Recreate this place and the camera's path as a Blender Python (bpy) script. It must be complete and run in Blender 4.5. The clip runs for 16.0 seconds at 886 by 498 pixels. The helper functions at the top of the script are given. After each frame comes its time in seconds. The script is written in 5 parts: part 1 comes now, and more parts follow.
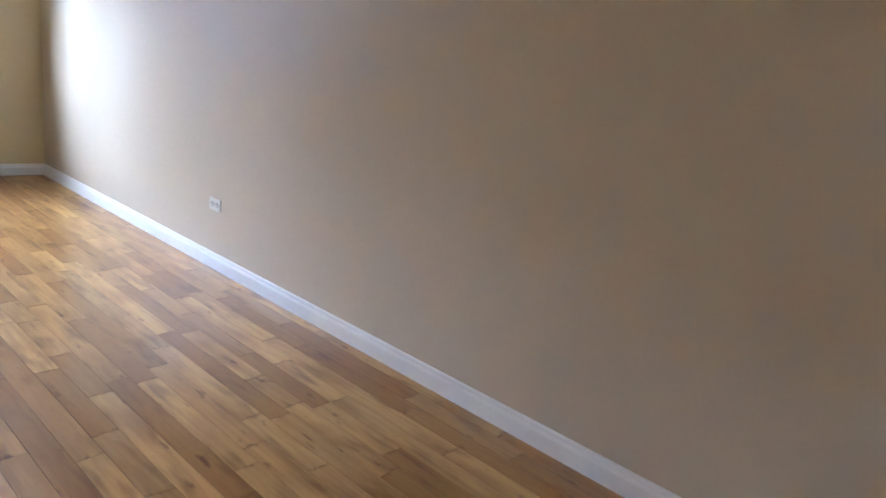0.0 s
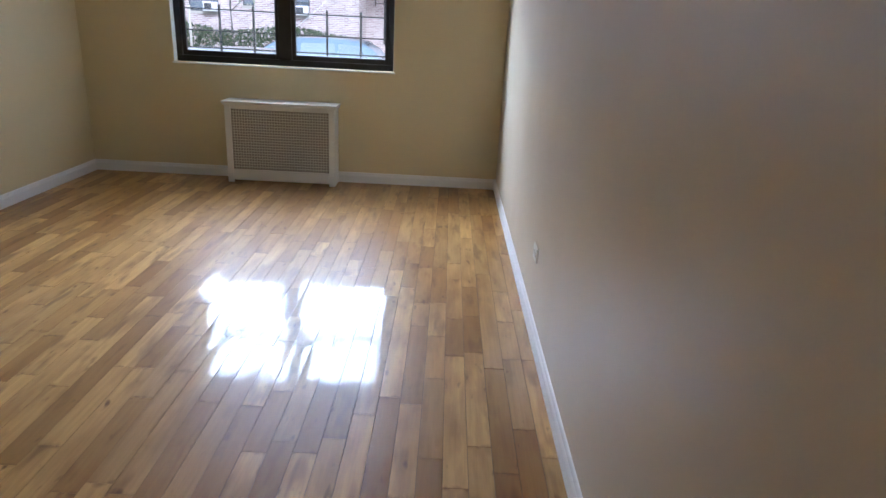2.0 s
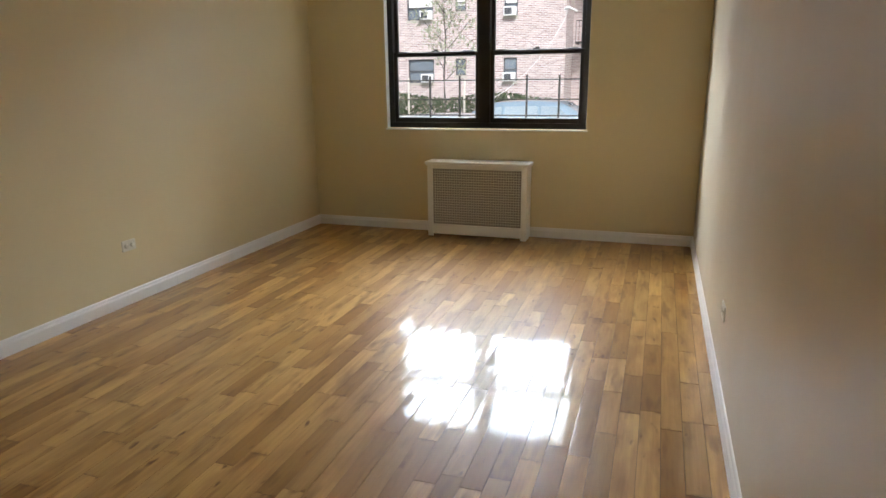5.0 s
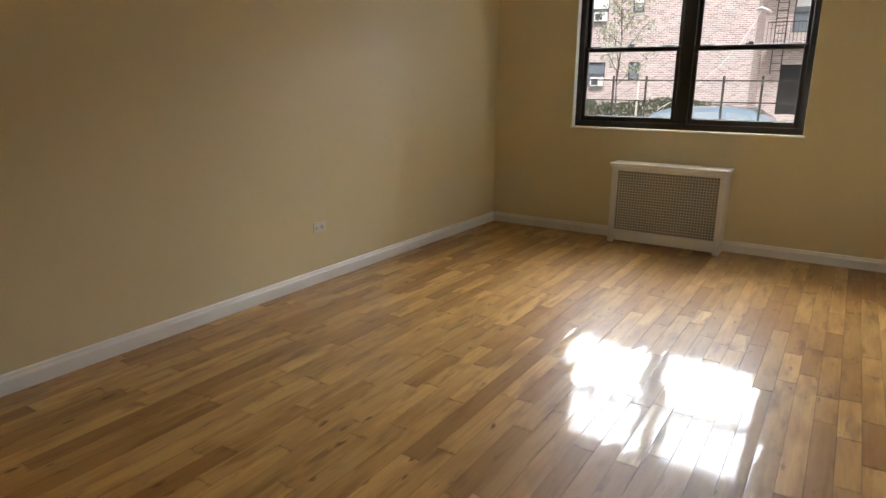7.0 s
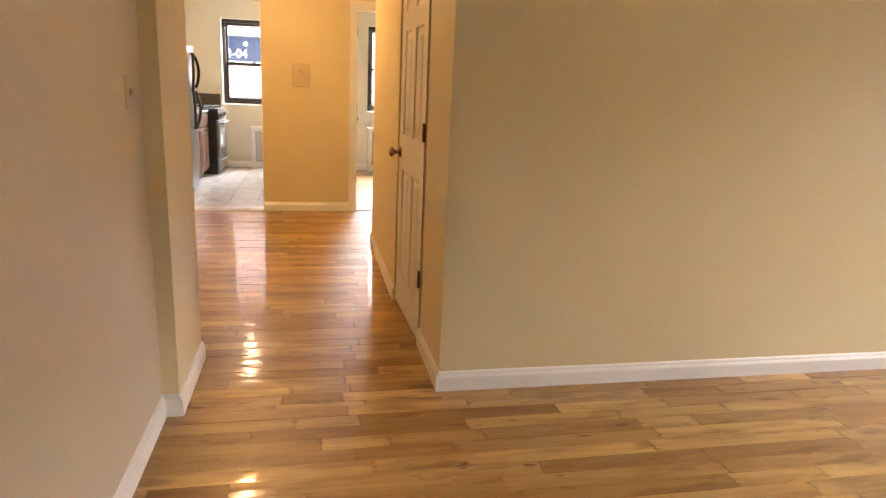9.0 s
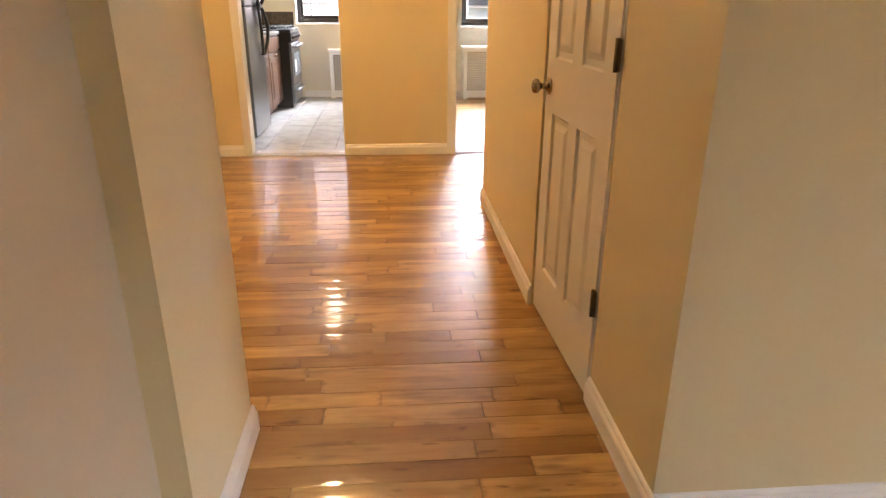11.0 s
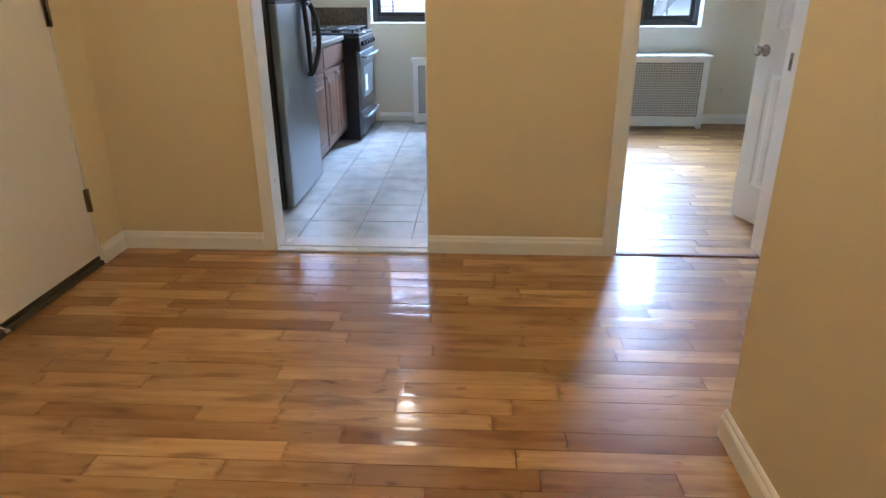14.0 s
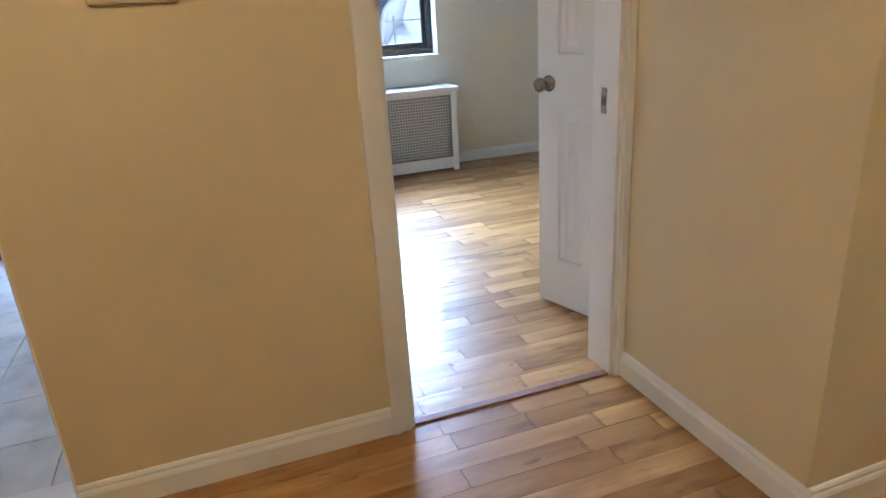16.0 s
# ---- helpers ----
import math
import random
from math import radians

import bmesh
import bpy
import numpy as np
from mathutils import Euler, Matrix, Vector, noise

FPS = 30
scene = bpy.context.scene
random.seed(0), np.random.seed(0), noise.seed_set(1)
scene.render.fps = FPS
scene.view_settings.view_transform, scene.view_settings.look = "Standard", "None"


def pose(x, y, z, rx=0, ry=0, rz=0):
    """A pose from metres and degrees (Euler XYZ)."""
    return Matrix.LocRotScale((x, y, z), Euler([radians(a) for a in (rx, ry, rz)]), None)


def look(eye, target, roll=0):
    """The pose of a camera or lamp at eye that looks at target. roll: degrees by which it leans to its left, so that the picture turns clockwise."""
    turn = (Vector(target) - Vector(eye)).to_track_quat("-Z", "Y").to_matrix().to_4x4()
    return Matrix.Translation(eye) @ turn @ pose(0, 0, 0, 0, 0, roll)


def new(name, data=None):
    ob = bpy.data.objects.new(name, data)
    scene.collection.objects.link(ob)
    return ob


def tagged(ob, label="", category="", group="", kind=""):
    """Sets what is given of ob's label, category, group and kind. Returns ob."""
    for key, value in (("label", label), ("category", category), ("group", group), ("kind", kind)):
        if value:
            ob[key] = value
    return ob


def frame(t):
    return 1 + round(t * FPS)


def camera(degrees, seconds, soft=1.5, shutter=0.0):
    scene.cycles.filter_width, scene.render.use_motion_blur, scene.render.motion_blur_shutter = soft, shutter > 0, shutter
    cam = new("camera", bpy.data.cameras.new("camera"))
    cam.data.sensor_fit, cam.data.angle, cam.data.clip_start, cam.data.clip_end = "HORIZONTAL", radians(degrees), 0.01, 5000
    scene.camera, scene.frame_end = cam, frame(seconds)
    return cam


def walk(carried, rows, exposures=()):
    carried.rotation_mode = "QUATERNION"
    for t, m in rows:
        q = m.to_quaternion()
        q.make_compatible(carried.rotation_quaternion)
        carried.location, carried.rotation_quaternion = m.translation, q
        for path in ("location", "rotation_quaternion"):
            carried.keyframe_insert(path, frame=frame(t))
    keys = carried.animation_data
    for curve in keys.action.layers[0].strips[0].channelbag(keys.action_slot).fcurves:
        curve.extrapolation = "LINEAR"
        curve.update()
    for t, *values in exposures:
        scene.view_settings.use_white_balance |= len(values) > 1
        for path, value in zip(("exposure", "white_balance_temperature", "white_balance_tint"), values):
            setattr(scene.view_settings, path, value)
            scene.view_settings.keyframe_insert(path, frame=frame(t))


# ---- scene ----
cam = camera(69.2, 16.0)

PATH = [
    (0, (1.656, -0.985, 1.258), (3.147, 0.243, 0.739), 8.0),
    (0.5, (2.139, -0.746, 1.346), (3.456, 0.615, 0.701), 7.8),
    (1, (2.614, -0.574, 1.368), (3.703, 0.921, 0.609), 6.6),
    (1.5, (2.977, -0.53, 1.377), (3.374, 1.242, 0.54), 3.8),
    (2, (3.102, -0.611, 1.401), (3.109, 1.274, 0.733), 3.0),
    (2.5, (3.245, -0.705, 1.412), (2.944, 1.176, 0.802), 1.5),
    (3, (3.285, -0.672, 1.407), (2.806, 1.181, 0.828), -0.8),
    (5.5, (3.203, -0.709, 1.399), (2.57, 1.12, 0.896), -0.3),
    (6, (3.187, -0.678, 1.384), (2.506, 1.135, 0.883), 0.1),
    (6.5, (3.137, -0.64, 1.371), (2.315, 1.113, 0.869), 0.4),
    (7, (2.95, -0.642, 1.327), (1.919, 0.998, 0.83), 0.6),
    (7.5, (2.995, -0.597, 1.346), (1.634, 0.78, 0.847), 0.4),
    (8, (2.882, -0.539, 1.325), (1.235, 0.503, 0.874), 1.4),
    (8.5, (2.767, -0.558, 1.34), (0.932, 0.104, 0.901), 2.4),
    (9, (2.613, -0.548, 1.336), (0.715, -0.147, 0.851), 2.6),
    (9.5, (2.298, -0.582, 1.348), (0.376, -0.323, 0.861), 2.4),
    (9.7, (2.199, -0.594, 1.345), (0.271, -0.362, 0.865), 1.7),
    (11.8, (0.59, -0.624, 1.225), (-1.19, -0.602, 0.315), 1.1),
    (12, (0.45, -0.624, 1.251), (-1.335, -0.678, 0.351), 1.9),
    (12.5, (0.029, -0.696, 1.267), (-1.789, -0.807, 0.44), 3.0),
    (13, (-0.387, -0.791, 1.324), (-2.209, -0.881, 0.505), 0.9),
    (13.5, (-0.841, -0.767, 1.313), (-2.673, -0.986, 0.542), 0.9),
    (14, (-1.243, -0.789, 1.255), (-3.095, -0.891, 0.508), -0.2),
    (14.5, (-1.613, -0.757, 1.234), (-3.479, -0.812, 0.515), -1.5),
    (15, (-1.968, -0.628, 1.227), (-3.855, -0.642, 0.565), -0.7),
    (15.5, (-2.317, -0.61, 1.227), (-4.175, -0.327, 0.543), -0.0),
    (16, (-2.624, -0.519, 1.227), (-4.403, 0.087, 0.543), -3.6),
]

walk(cam, [(t, look(e, a, r)) for t, e, a, r in PATH],
     [(0, 0.82, 4800, 15), (1.5, 0.55, 4900, 14), (2.2, 0.0, 5100, 13), (3, -0.2, 5450, 12), (5.5, 0.1, 6150, 10), (7, -0.05, 6500, 12), (8, 0.78, 7200, 22), (9.5, 1.2, 6700, 19),
      (11.8, 1.3, 5900, 18), (12.5, 1.25, 5350, 14), (13.5, 0.82, 4750, 9), (14.5, 0.42, 4300, 8), (16, 0.52, 4450, 10)])

# ---- world, sun, lamps ----
world = bpy.data.worlds.new("sky")
scene.world = world
world.use_nodes = True
wn = world.node_tree
sky = wn.nodes.new("ShaderNodeTexSky")
sky.sky_type = 'NISHITA'
sky.sun_disc = False
sky.sun_elevation = radians(48)
sky.sun_rotation = radians(150)
sky.dust_density = 4.0
sky.air_density = 1.0
wn.links.new(sky.outputs[0], wn.nodes["Background"].inputs[0])
wn.nodes["Background"].inputs[1].default_value = 0.15

sun_data = bpy.data.lights.new("sun", 'SUN')
sun_data.energy = 5.0
sun_data.angle = radians(12)
sun_data.color = (1.0, 0.98, 0.95)
sun = new("sun", sun_data)
sun.matrix_world = look((6, -14, 20), (0, 0, 0))


def bulb(name, x, y, z, watts, color, radius=0.06):
    d = bpy.data.lights.new(name, 'POINT')
    d.energy, d.color, d.shadow_soft_size = watts, color, radius
    ob = new(name, d)
    ob.location = (x, y, z)
    return ob


def sky_lamp(name, eye, target, width, height, watts):
    """The open sky's light that falls in through one window."""
    d = bpy.data.lights.new(name, 'AREA')
    d.shape, d.size, d.size_y, d.energy, d.color = 'RECTANGLE', width, height, watts, (0.90, 0.96, 1.0)
    ob = new(name, d)
    ob.matrix_world = look(eye, target)
    return ob


sky_lamp("sky_light_living", (-2.8, 11.3, 7.4), (-0.6, 5.0, 7.4), 18.6, 7.0, 13600)
sky_lamp("sky_light_street", (-8.0, 9.3, 3.9), (-2.0, 1.3, 1.4), 5.0, 5.0, 2600)
sky_lamp("sky_light_kitchen", (-8.95, -1.38, 3.15), (-6.6, -1.38, 0.7), 1.6, 1.3, 165)
sky_lamp("sky_light_bedroom", (-10.6, 1.5, 3.6), (-7.8, 1.1, 1.6), 4.2, 2.6, 2500)
bulb("foyer_bulb", -2.74, -1.13, 2.36, 19, (1.0, 0.585, 0.215))
# no kitchen lamp is seen; this weak bulb is added to lift the room
bulb("kitchen_bulb", -6.2, -1.40, 2.36, 2.5, (1.0, 0.80, 0.58))

bulb("passage_bulb", -3.2, 1.95, 2.36, 6, (1.0, 0.70, 0.40))

# ---- materials ----


def material(name, rough=0.5, metal=0.0):
    m = bpy.data.materials.new(name)
    m.use_nodes = True
    b = m.node_tree.nodes["Principled BSDF"]
    b.inputs["Roughness"].default_value = rough
    b.inputs["Metallic"].default_value = metal
    return m, m.node_tree, b


def node(nt, kind, **values):
    n = nt.nodes.new(kind)
    for key, v in values.items():
        n.inputs[key].default_value = v
    return n


def ramp(nt, src, stops):
    r = nt.nodes.new("ShaderNodeValToRGB")
    e = r.color_ramp.elements
    while len(e) < len(stops):
        e.new(0.5)
    for el, (p, c) in zip(e, stops):
        el.position, el.color = p, (*c, 1)
    nt.links.new(src, r.inputs[0])
    return r.outputs[0]


def mix(nt, fac, a, b, blend='MIX'):
    n = nt.nodes.new("ShaderNodeMix")
    n.data_type, n.blend_type = 'RGBA', blend
    for sock, v in ((n.inputs[0], fac), (n.inputs[6], a), (n.inputs[7], b)):
        if isinstance(v, (int, float)):
            sock.default_value = v
        elif isinstance(v, tuple):
            sock.default_value = (*v, 1)
        else:
            nt.links.new(v, sock)
    return n.outputs[2]


def bump(nt, b, height, strength, dist, to="Normal"):
    n = node(nt, "ShaderNodeBump", Strength=strength, Distance=dist)
    nt.links.new(height, n.inputs["Height"])
    nt.links.new(n.outputs[0], b.inputs[to])


def position(nt, scale=(1, 1, 1)):
    g = nt.nodes.new("ShaderNodeNewGeometry")
    mp = nt.nodes.new("ShaderNodeMapping")
    mp.inputs["Scale"].default_value = scale
    nt.links.new(g.outputs["Position"], mp.inputs["Vector"])
    return mp.outputs[0]


def noise_tex(nt, vec, scale, detail=4, rough=0.5):
    n = node(nt, "ShaderNodeTexNoise", Scale=scale, Detail=detail, Roughness=rough)
    nt.links.new(vec, n.inputs["Vector"])
    return n.outputs["Fac"]


def paint(name, color, rough=0.45, wear=0.06, grain=0.12, large=1.3):
    """Rolled wall or trim paint: faint tone drift, orange-peel relief."""
    m, nt, b = material(name, rough)
    p = position(nt)
    dark = tuple(c * (1 - wear) for c in color)
    col = mix(nt, noise_tex(nt, p, large, 3), dark, color)
    nt.links.new(col, b.inputs["Base Color"])
    bump(nt, b, noise_tex(nt, p, 180, 3), grain, 0.002)
    rr = nt.nodes.new("ShaderNodeMapRange")
    rr.inputs[3].default_value, rr.inputs[4].default_value = rough - 0.06, rough + 0.08
    nt.links.new(noise_tex(nt, p, 4, 3), rr.inputs[0])
    nt.links.new(rr.outputs[0], b.inputs["Roughness"])
    return m


def metal(name, color, rough=0.3, brushed=None):
    m, nt, b = material(name, rough, 1.0)
    p = position(nt, brushed or (40, 40, 40))
    n = noise_tex(nt, p, 6, 4)
    col = mix(nt, n, tuple(c * 0.82 for c in color), color)
    nt.links.new(col, b.inputs["Base Color"])
    bump(nt, b, n, 0.04, 0.001)
    return m


WALL = paint("cream_wall_paint", (0.76, 0.656, 0.405), 0.42)
WALL_WHITE = paint("off_white_wall_paint", (0.80, 0.755, 0.62), 0.45)
# pale beige darkened in colour for the weaker light on right and back walls
WALL_PALE_SHADED = paint("pale_beige_wall_shaded", (0.62, 0.53, 0.385), 0.38)
CEIL = paint("ceiling_paint", (0.82, 0.80, 0.75), 0.7)
TRIM = paint("white_trim_paint", (0.88, 0.875, 0.85), 0.3, 0.04, 0.05, 5)
DOOR = paint("white_door_paint", (0.80, 0.78, 0.73), 0.35, 0.05, 0.08, 3)
TANPLATE = paint("aged_tan_plastic", (0.68, 0.57, 0.34), 0.4, 0.06, 0.03, 8)
PLASTIC = paint("ivory_plastic", (0.78, 0.75, 0.66), 0.3, 0.03, 0.03, 8)
BLACKFRAME = paint("dark_bronze_aluminium", (0.022, 0.018, 0.015), 0.35, 0.3, 0.05, 6)
BLACK = paint("black_plastic", (0.012, 0.012, 0.013), 0.3, 0.2, 0.05, 6)
DARKSIDE = paint("dark_textured_cabinet_side", (0.035, 0.03, 0.028), 0.45, 0.3, 0.2, 6)
GRILLE = paint("painted_steel_grille", (0.74, 0.72, 0.67), 0.4, 0.06, 0.05, 6)
# stands for shade inside the radiator covers and in the cabinet door grooves
RECESS_SHADE = paint("recess_shade_paint", (0.34, 0.30, 0.265), 0.7, 0.3, 0.1, 6)
STEEL = metal("brushed_stainless_steel", (0.33, 0.35, 0.39), 0.3, (2, 2, 90))
CHROME = metal("satin_chrome", (0.72, 0.72, 0.70), 0.18)
BRASS = metal("polished_brass", (0.85, 0.62, 0.25), 0.15)
AGEDBRASS = metal("aged_brass_plate", (0.52, 0.42, 0.24), 0.3)
NICKEL = metal("antique_nickel", (0.33, 0.28, 0.21), 0.24)
HINGE = metal("aged_bronze_hinge", (0.20, 0.15, 0.09), 0.4)
OLIVE = paint("dark_saddle_metal", (0.06, 0.05, 0.035), 0.4, 0.3, 0.2, 8)
SASH = paint("dark_grey_sash", (0.08, 0.085, 0.095), 0.4, 0.2, 0.05, 4)
IRON = paint("black_iron_paint", (0.02, 0.02, 0.022), 0.5, 0.3, 0.2, 5)
SIGNBLUE = paint("dark_blue_sign_paint", (0.02, 0.04, 0.09), 0.4, 0.1, 0.05, 2)
SIGNWHITE = paint("white_sign_lettering", (0.85, 0.85, 0.85), 0.5, 0.03, 0.02, 2)
STONE = paint("pale_limestone", (0.52, 0.48, 0.42), 0.7, 0.2, 0.3, 2)
RUBBER = paint("tyre_rubber", (0.02, 0.02, 0.02), 0.7, 0.2, 0.2, 6)
REDLENS = paint("red_lamp_lens", (0.45, 0.02, 0.02), 0.2, 0.1, 0.02, 6)
WHITECLOTH = paint("white_cable_sheath", (0.8, 0.8, 0.8), 0.5, 0.05, 0.05, 5)


def car_paint(name, color):
    m, nt, b = material(name, 0.3, 0.35)
    p = position(nt)
    nt.links.new(mix(nt, noise_tex(nt, p, 3, 3), tuple(c * 0.9 for c in color), color), b.inputs["Base Color"])
    b.inputs["Coat Weight"].default_value = 0.8
    return m


CAR_BLUE = car_paint("pale_blue_car_paint", (0.23, 0.31, 0.37))
CAR_SILVER = car_paint("silver_car_paint", (0.30, 0.31, 0.32))


def glass(name, tint=(1, 1, 1), rough=0.0):
    m, nt, b = material(name, rough)
    b.inputs["Base Color"].default_value = (*tint, 1)
    b.inputs["Transmission Weight"].default_value = 1.0
    b.inputs["IOR"].default_value = 1.45
    n = noise_tex(nt, position(nt), 1.5, 2)
    bump(nt, b, n, 0.02, 0.002)
    return m


GLASS = glass("clear_window_glass")
m_, nt_, b_ = material("dark_tinted_glass", 0.08)
nt_.links.new(mix(nt_, noise_tex(nt_, position(nt_), 0.8, 2), (0.12, 0.15, 0.18), (0.24, 0.28, 0.32)), b_.inputs["Base Color"])
b_.inputs["Specular IOR Level"].default_value = 0.9
TINT = m_
m_, nt_, b_ = material("pale_car_glass", 0.08)
nt_.links.new(mix(nt_, noise_tex(nt_, position(nt_), 0.8, 2), (0.16, 0.20, 0.23), (0.26, 0.31, 0.34)), b_.inputs["Base Color"])
CARGLASS = m_
m_, nt_, b_ = material("frosted_lamp_glass", 0.5)
nt_.links.new(mix(nt_, noise_tex(nt_, position(nt_), 9, 2), (0.9, 0.88, 0.8), (0.95, 0.93, 0.88)), b_.inputs["Base Color"])
b_.inputs["Transmission Weight"].default_value = 0.35
b_.inputs["Emission Color"].default_value = (1.0, 0.72, 0.40, 1)
b_.inputs["Emission Strength"].default_value = 9.0
LAMPGLASS = m_


def plank_material(name, pale, mid, deep, stain, wear=1.0):
    """Varnished maple strips: each board its own tone, long grain, stained knots and marks, wavy varnish."""
    m, nt, b = material(name, 0.3)
    oi = nt.nodes.new("ShaderNodeObjectInfo")
    ge = nt.nodes.new("ShaderNodeNewGeometry")
    add = nt.nodes.new("ShaderNodeMath")
    nt.links.new(oi.outputs["Random"], add.inputs[0])
    nt.links.new(ge.outputs["Random Per Island"], add.inputs[1])
    fr = nt.nodes.new("ShaderNodeMath")
    fr.operation = 'FRACT'
    nt.links.new(add.outputs[0], fr.inputs[0])
    rnd = fr.outputs[0]
    off = nt.nodes.new("ShaderNodeVectorMath")
    off.operation = 'SCALE'
    off.inputs[0].default_value = (13.7, 29.3, 71.0)
    nt.links.new(rnd, off.inputs["Scale"])
    vec = nt.nodes.new("ShaderNodeVectorMath")
    nt.links.new(ge.outputs["Position"], vec.inputs[0])
    nt.links.new(off.outputs[0], vec.inputs[1])

    def mapped(scale):
        mp = nt.nodes.new("ShaderNodeMapping")
        mp.inputs["Scale"].default_value = scale
        nt.links.new(vec.outputs[0], mp.inputs["Vector"])
        return mp.outputs[0]
    half = tuple(0.6 * u + 0.4 * v for u, v in zip(mid, deep))
    light = tuple(min(1, c * 1.32) for c in pale)
    tone = ramp(nt, rnd, [(0.0, half), (0.10, mid), (0.22, pale), (0.36, light), (0.48, mid), (0.60, light), (0.72, half), (0.84, light), (0.92, pale), (1.0, half)])
    grain = noise_tex(nt, mapped((60, 3.0, 60)), 1.0, 6, 0.62)
    col = mix(nt, ramp(nt, grain, [(0.38, (0, 0, 0)), (0.78, (0.42, 0.42, 0.42))]), tone, deep)
    blot = noise_tex(nt, mapped((10, 2.4, 10)), 1.0, 3, 0.5)
    col = mix(nt, ramp(nt, blot, [(0.45, (0, 0, 0)), (0.70, (0.62 * wear,) * 3)]), col, deep)
    streak = noise_tex(nt, mapped((16, 3.4, 16)), 1.0, 2, 0.5)
    col = mix(nt, ramp(nt, streak, [(0.56, (0, 0, 0)), (0.72, (0.65 * wear * wear,) * 3)]), col, stain)
    knot = noise_tex(nt, mapped((26, 9.0, 26)), 1.0, 2, 0.4)
    col = mix(nt, ramp(nt, knot, [(0.68, (0, 0, 0)), (0.80, (0.85, 0.85, 0.85))]), col, stain)
    # dirt and old stain that crept in from the butt joints
    ends = nt.nodes.new("ShaderNodeAttribute")
    ends.attribute_name = "joint"
    creep = nt.nodes.new("ShaderNodeMath")
    creep.operation = 'MULTIPLY'
    nt.links.new(ends.outputs["Fac"], creep.inputs[0])
    nt.links.new(noise_tex(nt, mapped((30, 14, 30)), 1.0, 3, 0.6), creep.inputs[1])
    col = mix(nt, ramp(nt, creep.outputs[0], [(0.40, (0, 0, 0)), (0.72, (0.7, 0.7, 0.7))]), col, stain)
    nt.links.new(col, b.inputs["Base Color"])
    b.inputs["Specular IOR Level"].default_value = 0.25
    b.inputs["Roughness"].default_value = 0.36
    b.inputs["Coat Weight"].default_value = 0.62
    b.inputs["Coat IOR"].default_value = 1.5
    pw = position(nt)
    rr = nt.nodes.new("ShaderNodeMapRange")
    rr.inputs[3].default_value, rr.inputs[4].default_value = 0.025, 0.10
    nt.links.new(noise_tex(nt, pw, 5, 4), rr.inputs[0])
    nt.links.new(rr.outputs[0], b.inputs["Coat Roughness"])
    wavy = nt.nodes.new("ShaderNodeMath")
    wavy.inputs[1].default_value = 0.0
    nt.links.new(noise_tex(nt, mapped((16, 4.0, 16)), 1.0, 2, 0.5), wavy.inputs[0])
    bump(nt, b, wavy.outputs[0], 0.30, 0.006, "Coat Normal")
    bump(nt, b, grain, 0.08, 0.002)
    return m


PLANK = plank_material("varnished_maple_strip", (0.49, 0.295, 0.100), (0.36, 0.187, 0.048), (0.21, 0.084, 0.017), (0.11, 0.036, 0.009), 0.9)
SUBFLOOR = paint("dark_joint_filler", (0.075, 0.035, 0.014), 0.6, 0.4, 0.2, 12)
SADDLE = paint("stained_wood_saddle", (0.24, 0.105, 0.042), 0.55, 0.4, 0.2, 20)


def tile_material():
    m, nt, b = material("glazed_pale_grey_tile", 0.22)
    oi = nt.nodes.new("ShaderNodeObjectInfo")
    p = position(nt)
    base = mix(nt, oi.outputs["Random"], (0.56, 0.57, 0.58), (0.64, 0.64, 0.63))
    col = mix(nt, ramp(nt, noise_tex(nt, p, 7, 5), [(0.4, (0, 0, 0)), (0.75, (0.6, 0.6, 0.6))]), base, (0.30, 0.31, 0.32))
    nt.links.new(col, b.inputs["Base Color"])
    bump(nt, b, noise_tex(nt, p, 22, 3), 0.08, 0.003)
    return m


TILE = tile_material()
GROUT = paint("grey_grout", (0.25, 0.25, 0.25), 0.8, 0.3, 0.3, 15)
MARBLE = paint("white_marble_saddle", (0.72, 0.71, 0.70), 0.25, 0.12, 0.03, 9)


def wood(name, a, c, rough=0.4, scale=(4, 4, 0.6)):
    m, nt, b = material(name, rough)
    p = position(nt, scale)
    g = noise_tex(nt, p, 12, 6, 0.6)
    nt.links.new(ramp(nt, g, [(0.3, c), (0.7, a)]), b.inputs["Base Color"])
    bump(nt, b, g, 0.1, 0.002)
    b.inputs["Coat Weight"].default_value = 0.08
    return m


CABWOOD = wood("reddish_brown_oak_veneer", (0.20, 0.098, 0.052), (0.11, 0.05, 0.027))


def speckle(name, a, c, d, rough, scale):
    m, nt, b = material(name, rough)
    p = position(nt)
    v = node(nt, "ShaderNodeTexVoronoi", Scale=scale)
    nt.links.new(p, v.inputs["Vector"])
    col = mix(nt, ramp(nt, noise_tex(nt, p, scale * 0.5, 5, 0.7), [(0.4, a), (0.55, c), (0.7, d)]), a, c)
    col2 = ramp(nt, noise_tex(nt, p, scale, 5, 0.7), [(0.35, a), (0.55, c), (0.72, d)])
    nt.links.new(mix(nt, 0.7, col, col2), b.inputs["Base Color"])
    return m


